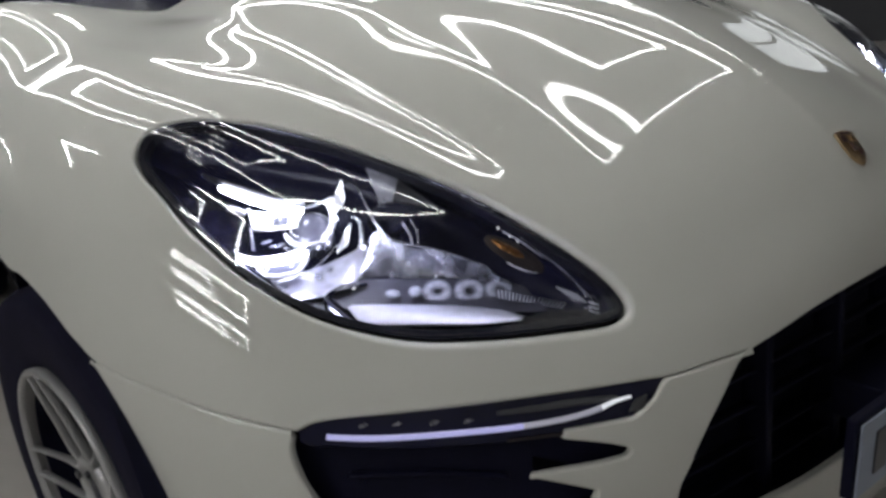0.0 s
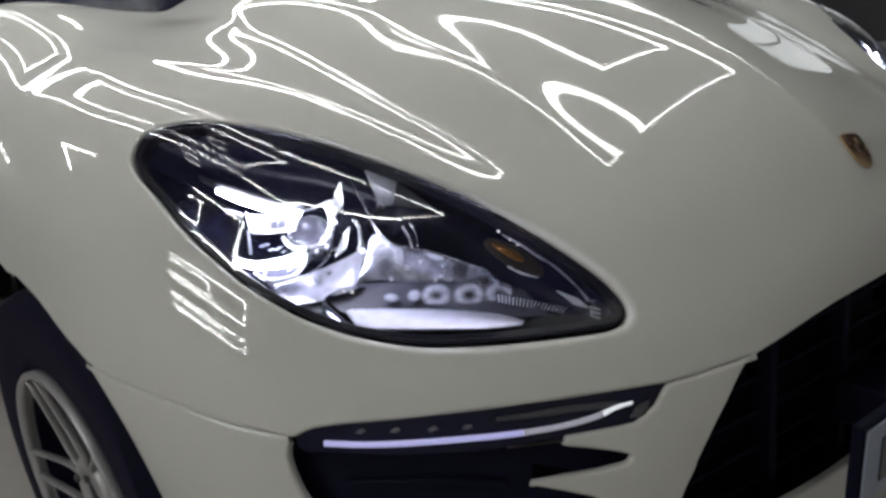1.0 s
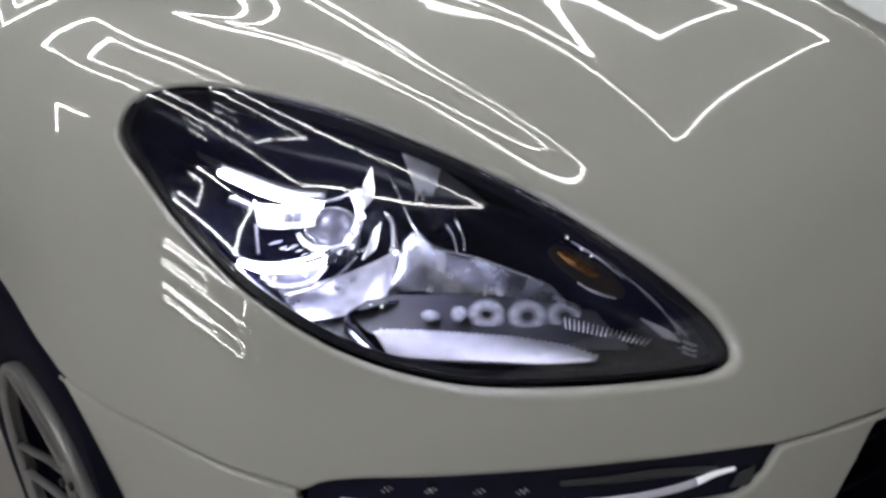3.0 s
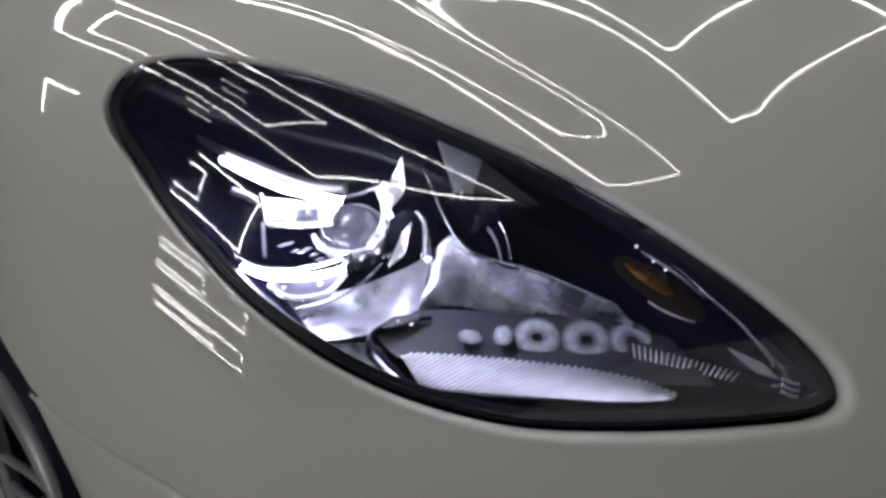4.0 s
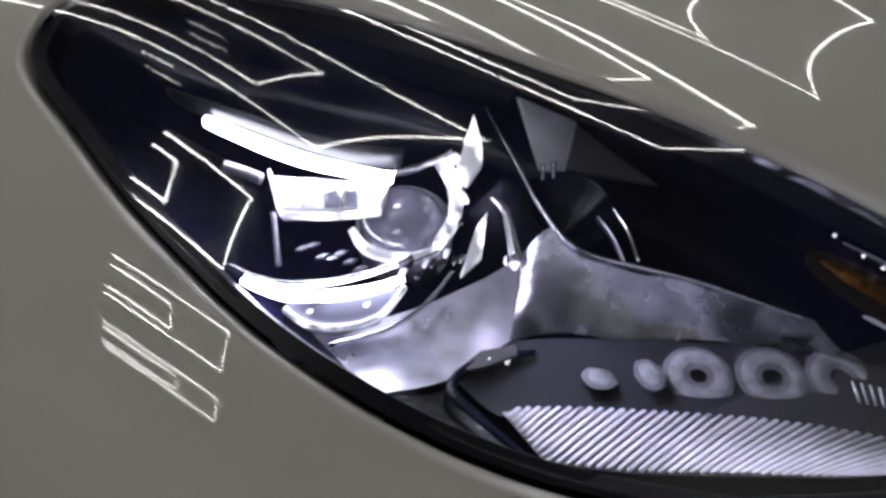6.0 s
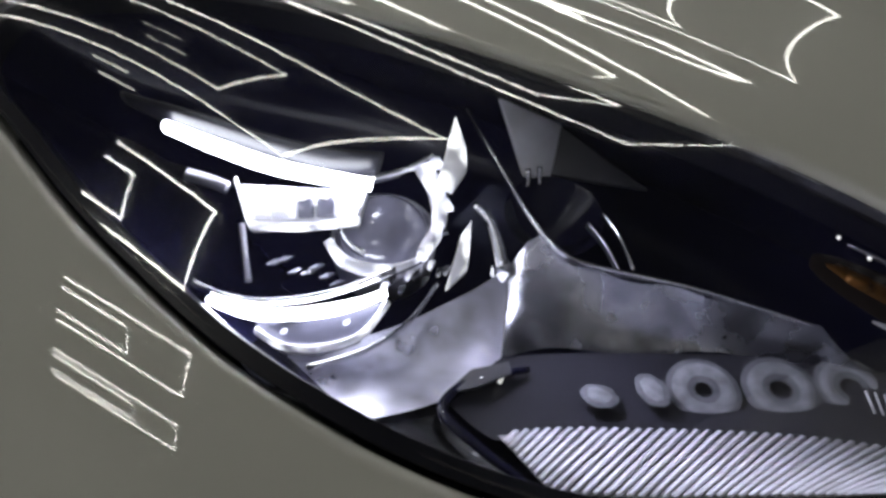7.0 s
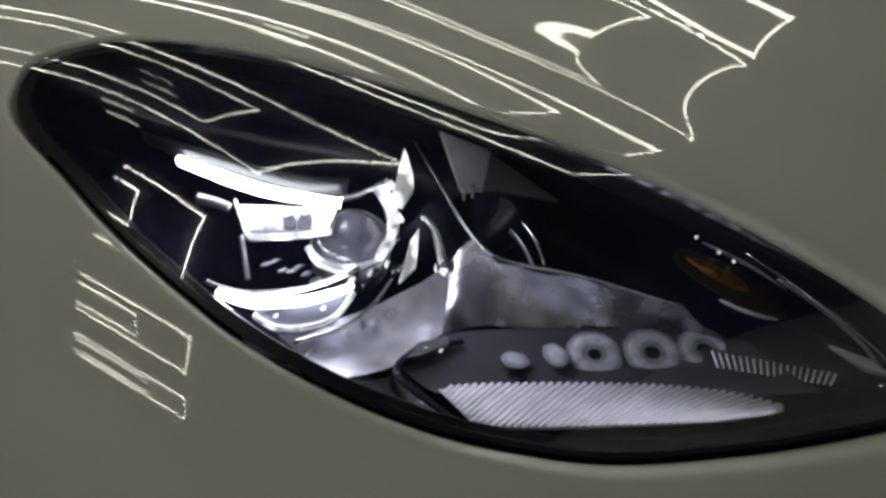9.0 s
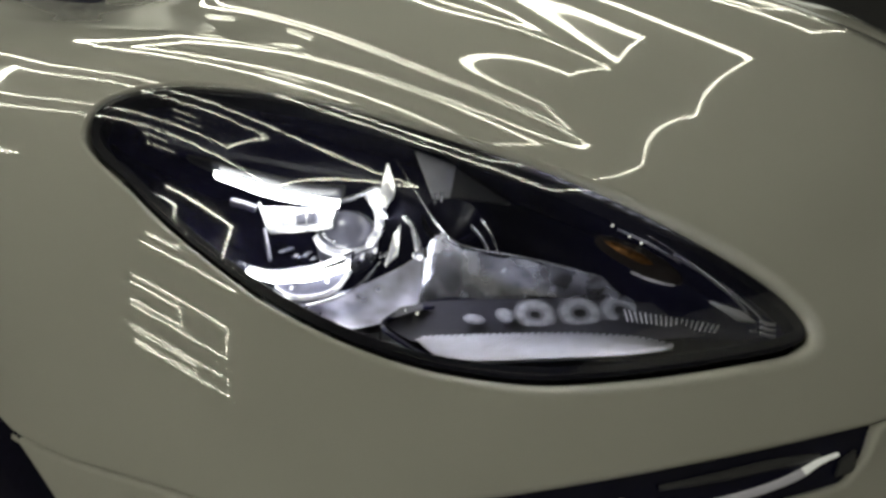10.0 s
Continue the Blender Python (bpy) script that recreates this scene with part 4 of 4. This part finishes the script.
B = spline([(-0.650, 0.325, 0.753), (-0.62, 0.297, 0.749), (-0.581, 0.269, 0.744), (-0.542, 0.243, 0.739), (-0.506, 0.222, 0.737)], 12)


def along(L, w):
    d = np.r_[0, np.cumsum(np.linalg.norm(np.diff(L, axis=0), axis=1))]
    return np.array([np.interp(w * d[-1], d, L[:, j]) for j in range(3)])


part("ribbed_base", ruled(A[::4] - [0, 0, 0.0015], B[::4] - [0, 0, 0.0015], 20, 4), FROST_DIM, lamp)
LEAN = 0.27
for k in range(-9, 40):
    u0 = k / 40
    f0, f1 = max(0, -u0 / LEAN), min(1, (1 - u0) / LEAN)
    if f1 - f0 < 0.1:
        continue
    p, q = (along(B, min(max(u0 + LEAN * f, 0), 1)) * (1 - f) + along(A, min(max(u0 + LEAN * f, 0), 1)) * f for f in (f0, f1))
    part("rib", sweep([p, p + (q - p) * 0.5 + [0, 0, 0.0003], q], 0.0030, 0.0013, (0, 0, 1), sides=6), RIB, lamp)
# amber marker and tip
low_dome("amber_lens", (-0.4725, 0.307, 0.805), (-0.452, 0.270, 0.782), 0.0058, 0.003, AMBER, OUT, 0.1, 31)
low_dome("marker_bowl", (-0.477, 0.312, 0.808), (-0.442, 0.250, 0.768), 0.014, 0.001, BRONZE, OUT, 0.05, 32)
low_dome("amber_core", (-0.470, 0.300, 0.799), (-0.462, 0.287, 0.792), 0.003, 0.005, AMBER, OUT, 0.1, 33)
# tiny emissive domes modelled as glints beside the marker
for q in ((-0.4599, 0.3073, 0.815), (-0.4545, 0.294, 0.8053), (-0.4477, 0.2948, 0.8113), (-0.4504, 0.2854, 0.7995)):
    low_dome("glint", Vector(q) - Vector((0.0015, 0.001, 0)), Vector(q) + Vector((0.0015, 0, 0.001)), 0.001, 0.001, CHROME_GLOW, OUT, 0.1, 34)
bar("marker_rim", [(-0.470, 0.283, 0.780), (-0.464, 0.273, 0.775), (-0.456, 0.262, 0.770), (-0.450, 0.254, 0.767)], 0.0040, 0.003, SHARD, "", lambda u: 0.3 + 0.7 * math.sin(math.pi * u))
bar("marker_trim", [(-0.458, 0.303, 0.812), (-0.449, 0.278, 0.800), (-0.441, 0.253, 0.784)], 0.0016, 0.003, SATIN, "", lambda u: 0.4 + 0.6 * math.sin(math.pi * u), n=4)
chip("tip_reflector", [(-0.455, 0.219, 0.762), (-0.446, 0.200, 0.747), (-0.436, 0.189, 0.743), (-0.440, 0.200, 0.752)], 0.004, FROST, 0.001)
for z in (0.742, 0.737, 0.732):
    bar("tip_louvre", [(-0.438, 0.186, z + 0.003), (-0.434, 0.181, z), (-0.430, 0.178, z - 0.001)], 0.0022, 0.003, FROST_DIM, n=3)
for k in range(19):
    u = k / 13
    a = np.array([-0.495, 0.273, 0.756]) * (1 - u) + np.array([-0.455, 0.235, 0.741]) * u
    b = np.array([-0.500, 0.266, 0.749]) * (1 - u) + np.array([-0.464, 0.232, 0.737]) * u
    part("ladder_tick", sweep([a, (a + b) / 2, b], 0.0013, 0.0016, (0, 0, 1), sides=6), FROST, lamp)
bar("edge_trim", [(-0.4546, 0.2745, 0.8093), (-0.4446, 0.2406, 0.7867), (-0.4355, 0.2151, 0.7661), (-0.4277, 0.1964, 0.7475), (-0.4258, 0.1874, 0.7355)], 0.0018, 0.003, CHROME, "thin chrome edge trim", lambda u: 0.35 + 0.65 * u)
bar("edge_trim", [(-0.4425, 0.2590, 0.7909), (-0.4325, 0.2335, 0.7726), (-0.4259, 0.2133, 0.7543), (-0.4236, 0.2021, 0.7414)], 0.0012, 0.003, SATIN)
bar("tip_bracket", [(-0.4284, 0.2020, 0.7442), (-0.4215, 0.1985, 0.7430), (-0.4160, 0.1958, 0.7418)], 0.003, 0.003, CHROME, n=3)
bar("tip_bracket", [(-0.4345, 0.1966, 0.7331), (-0.4275, 0.1932, 0.7318), (-0.4220, 0.1905, 0.7308)], 0.003, 0.003, CHROME, n=3)
# area lamp added among the LED strips to brighten ribs and shelf
glow = bpy.data.lights.new("headlamp_glow", "AREA")
glow.shape, glow.size, glow.size_y, glow.energy, glow.color = "RECTANGLE", 0.05, 0.03, 0.15, (0.78, 0.78, 1.0)
glow.spread = math.radians(112)
new("headlamp_glow", glow).matrix_world = look((-0.612, 0.405, 0.850), (-0.550, 0.275, 0.745))
twin(lamp)


# ---------------------------------------------------------------- wheels
def wheel(side, steer):
    m = pose(side * 0.921, 0.9065, 0.357, 0, 0, steer) @ Matrix.Diagonal((side, 1, 1, 1))
    # x outwards from the wheel's face
    root = part("wheel", lathe([(-0.006, 0.223), (0.002, 0.225), (0.004, 0.232), (0.0, 0.236), (-0.012, 0.235), (-0.02, 0.230), (-0.024, 0.223)], m, 72), ALLOY, car, "silver alloy wheel with twin spokes")
    part("wheel_barrel", lathe([(-0.018, 0.216), (-0.06, 0.208), (-0.20, 0.205), (-0.20, 0.19), (-0.15, 0.18), (-0.15, 0.02)], m, 48), MATT_BLACK, root)
    part("tyre", lathe([(-0.016, 0.233), (-0.010, 0.240), (-0.006, 0.262), (-0.004, 0.30), (-0.003, 0.340), (-0.008, 0.356), (-0.030, 0.365), (-0.18, 0.363), (-0.21, 0.35), (-0.225, 0.30), (-0.205, 0.238)], m, 72), TYRE, root, "black rubber tyre")
    for k in range(5):
        a0 = math.radians(-2 + 72 * k)
        ca, sa = math.cos(a0), math.sin(a0)
        for e in (-1, 1):
            p = [m @ Vector((x, r * ca - e * w * sa, r * sa + e * w * ca)) for x, r, w in ((-0.034, 0.060, 0.030), (-0.028, 0.085, 0.034), (-0.020, 0.140, 0.031), (-0.006, 0.222, 0.026))]
            part("spoke", sweep(spline([tuple(q) for q in p], 5), 0.0056, 0.016, m.to_3x3() @ Vector((1, 0, 0)), lambda u: 1.25 - 0.35 * min(1, u * 2), square=3), ALLOY, root)
        c = m @ Vector((-0.022, 0.047 * math.cos(a0 + 0.63), 0.047 * math.sin(a0 + 0.63)))
        part("wheel_bolt", sweep([c, c + (m.to_3x3() @ Vector((0.006, 0, 0)))], 0.014, 0.014, (0, 0, 1), sides=6), DARK_GREY, root)
    part("hub_ring", lathe([(-0.06, 0.032), (-0.030, 0.034), (-0.024, 0.040), (-0.026, 0.066), (-0.034, 0.072), (-0.06, 0.072)], m, 48), ALLOY, root)
    part("hub_cap", lathe([(-0.030, 0.0), (-0.030, 0.026), (-0.036, 0.032), (-0.05, 0.033)], m, 32), GLOSS_BLACK, root)
    part("brake_disc", lathe([(-0.12, 0.03), (-0.10, 0.06), (-0.10, 0.165), (-0.11, 0.167), (-0.12, 0.165)], m, 48), DARK_GREY, root)
    return root


wheel(-1, 9.1)
wheel(1, 9.1)
for side in (-1, 1):
    back = wheel(side, 0)
    back.location.y += 2.80
    back.location.x += side * 0.045
for side in (-1, 1):
    bm = bmesh.new()
    rows = []
    for k in range(25):
        a = math.radians(-20 + k * 220 / 24)
        rows.append([bm.verts.new((side * x, 0.94 - r * math.cos(a), 0.37 + r * math.sin(a))) for x, r in ((0.885, 0.475), (0.87, 0.48), (0.80, 0.48), (0.55, 0.48), (0.50, 0.1))])
    for a, b in zip(rows, rows[1:]):
        for i in range(4):
            bm.faces.new((a[i], a[i + 1], b[i + 1], b[i]))
    part("arch_liner", bm, MATT_BLACK, car, "black wheel arch liner")

# ---------------------------------------------------------------- windscreen foot
glass = part("windscreen", ruled([(-0.76, 1.48, 1.08), (-0.4, 1.37, 1.10), (0, 1.33, 1.10), (0.4, 1.37, 1.10), (0.76, 1.48, 1.08)], [(-0.64, 2.05, 1.46), (-0.35, 1.98, 1.48), (0, 1.96, 1.49), (0.35, 1.98, 1.48), (0.64, 2.05, 1.46)], 24, 6), GLOSS_BLACK, car, "dark windscreen")

# ---------------------------------------------------------------- the rest of the car, plain
side = part("side_panel", ruled([(-0.86, 1.30, 0.26), (-0.90, 2.4, 0.25), (-0.90, 3.6, 0.26), (-0.80, 4.55, 0.36)], [(-0.84, 1.50, 1.07), (-0.86, 2.5, 1.07), (-0.85, 3.7, 1.08), (-0.76, 4.50, 1.10)], 40, 12, sag=0.09, away=(-1, 0, 0)), PAINT, car)
side_glass = part("side_window", ruled([(-0.80, 1.52, 1.08), (-0.85, 2.5, 1.08), (-0.84, 3.7, 1.09), (-0.76, 4.35, 1.12)], [(-0.64, 2.06, 1.46), (-0.62, 2.7, 1.54), (-0.60, 3.5, 1.54), (-0.56, 4.10, 1.46)], 32, 6, sag=0.02, away=(-1, 0, 0.3)), GLOSS_BLACK, car, "dark side window")
twin(side)
twin(side_glass)
part("roof", ruled([(-0.64, 2.05, 1.46), (-0.62, 2.7, 1.54), (-0.60, 3.5, 1.54), (-0.56, 4.12, 1.46)], [(0.64, 2.05, 1.46), (0.62, 2.7, 1.54), (0.60, 3.5, 1.54), (0.56, 4.12, 1.46)], 32, 14, sag=0.04), PAINT, car)
part("rear_window", ruled([(-0.56, 4.12, 1.46), (0, 4.16, 1.50), (0.56, 4.12, 1.46)], [(-0.76, 4.48, 1.10), (0, 4.56, 1.10), (0.76, 4.48, 1.10)], 20, 6, sag=0.02), GLOSS_BLACK, car, "dark rear window")
part("rear_panel", ruled([(-0.76, 4.50, 1.10), (0, 4.58, 1.10), (0.76, 4.50, 1.10)], [(-0.80, 4.55, 0.36), (0, 4.66, 0.34), (0.80, 4.55, 0.36)], 20, 10, sag=0.06, away=(0, 1, 0)), PAINT, car)
part("underbody", box(-0.78, 0.78, 0.45, 4.5, 0.24, 0.30, 0.01), MATT_BLACK, car)

# ---------------------------------------------------------------- the room
def setting(name, bm, mat, label, smooth=False):
    return tagged(new(name, mesh_of(bm, name, mat, smooth)), label, kind="structure")


X0, X1, Y0, Y1, H = -9.0, 8.0, -1.9, 7.5, 3.0
setting("floor", box(X0 - 0.1, X1 + 0.1, Y0 - 0.1, Y1 + 0.1, -0.1, 0.0), FLOOR, "pale glossy resin floor")
setting("ceiling", box(X0 - 0.1, X1 + 0.1, Y0 - 0.1, Y1 + 0.1, H, H + 0.1), CEIL, "dark ceiling with strip lights")
setting("wall_north", box(X0 - 0.1, X1 + 0.1, Y1, Y1 + 0.1, 0, H), WALL_DARK, "plain dark grey wall")
# south and west walls are unseen, toned to bounce light onto the car
setting("wall_south", box(X0 - 0.1, X1 + 0.1, Y0 - 0.1, Y0, 0, H), WALL_GREY, "plain unseen wall that bounces light")
setting("wall_west", box(X0 - 0.1, X0, Y0, Y1, 0, H), WALL, "plain unseen wall that bounces light")
WY0, WY1, WZ0, WZ1 = 3.2, 4.8, 1.3, 2.75
east = bmesh.new()
for y0, y1, z0, z1 in ((Y0, WY0, 0, H), (WY1, Y1, 0, H), (WY0, WY1, 0, WZ0), (WY0, WY1, WZ1, H)):
    corners = [east.verts.new((x, y, z)) for x in (X1, X1 + 0.1) for y in (y0, y1) for z in (z0, z1)]
    for f in ((0, 1, 3, 2), (4, 6, 7, 5), (0, 4, 5, 1), (2, 3, 7, 6), (0, 2, 6, 4), (1, 5, 7, 3)):
        east.faces.new([corners[i] for i in f])
setting("wall_east", east, WALL_DARK, "plain dark grey wall with a window")
window = setting("window_1", box(X1 + 0.03, X1 + 0.07, WY0, WY0 + 0.06, WZ0, WZ1), MATT_BLACK, "bright window with a dark frame")
for y0, y1, z0, z1 in ((WY1 - 0.06, WY1, WZ0, WZ1), (WY0 + 0.06, WY1 - 0.06, WZ0, WZ0 + 0.06), (WY0 + 0.06, WY1 - 0.06, WZ1 - 0.06, WZ1), (4.07, 4.13, WZ0 + 0.06, WZ1 - 0.06)):
    part("window_frame", box(X1 + 0.03, X1 + 0.07, y0, y1, z0, z1), MATT_BLACK, window, smooth=False)
setting("backdrop", box(X1 + 0.6, X1 + 0.65, WY0 - 1.0, WY1 + 1.0, 0, H + 0.5), DAYLIGHT, "pale bright distance outside the window")


YAW = 0.1107


def ceiling_light(k):
    """The k-th double rectangle of the row; the row lies a little askew to the car. Those to the west are mostly left
    out past a slanting line.
    """
    root = thing("ceiling_light", "white glowing double rectangle strip light on the ceiling" if k >= 0 else "white strip light on the ceiling, with runs left out", "ceiling light", "ceiling strip lights")
    u, v = -0.556 + 1.846 * k, 2.453
    root.matrix_basis = pose(u * math.cos(YAW) - v * math.sin(YAW), u * math.sin(YAW) + v * math.cos(YAW), H, 0, 0, math.degrees(YAW))
    for w, l in ((0.961, 4.343), (0.536, 3.302)):
        h, g, t = w / 2, l / 2, 0.0062 if k >= 0 else 0.0045
        runs = [(-h - t, h + t, -g - t, -g + t)]
        for x in (-h, h):
            end = g - t if k >= 0 else 1.05 + 0.2 * (-2.16 - u - x) - v
            if end > -g + t + 0.02:
                runs.append((x - t, x + t, -g + t, end))
        if k >= 0:
            runs.append((-h - t, h + t, g - t, g + t))
        elif k == -1 and w > 0.7:
            runs += [(-h * 0.4, h + t, g - t, g + t), (h - t, h + t, g - 1.2, g - t)]
        for x0, x1, y0, y1 in runs:
            part("light_strip", box(x0, x1, y0, y1, -0.03, -0.004), STRIP if k >= 0 else STRIP_WEST, root, smooth=False)
    return root


for k in range(-3, 3):
    ceiling_light(k)


SMALL = ((-1.25, 1.37), (-0.60, 1.42), (0.85, 1.98), (2.24, 4.85), (2.24, 3.75))


def small_ceiling_light(u, v):
    """A pair of short strips, added between the rectangles to give short strokes in the reflections."""
    root = thing("small_ceiling_light", "pair of short dim strips added for short reflected strokes", "ceiling light", "small ceiling lights")
    root.matrix_basis = pose(u * math.cos(YAW) - v * math.sin(YAW), u * math.sin(YAW) + v * math.cos(YAW), H, 0, 0, math.degrees(YAW))
    for x in (-0.075, 0.075):
        part("light_strip", box(x - 0.006, x + 0.006, -0.17 + x, 0.17 + x, -0.03, -0.004), STRIP_DIM, root, smooth=False)
    return root


for u, v in SMALL:
    small_ceiling_light(u, v)
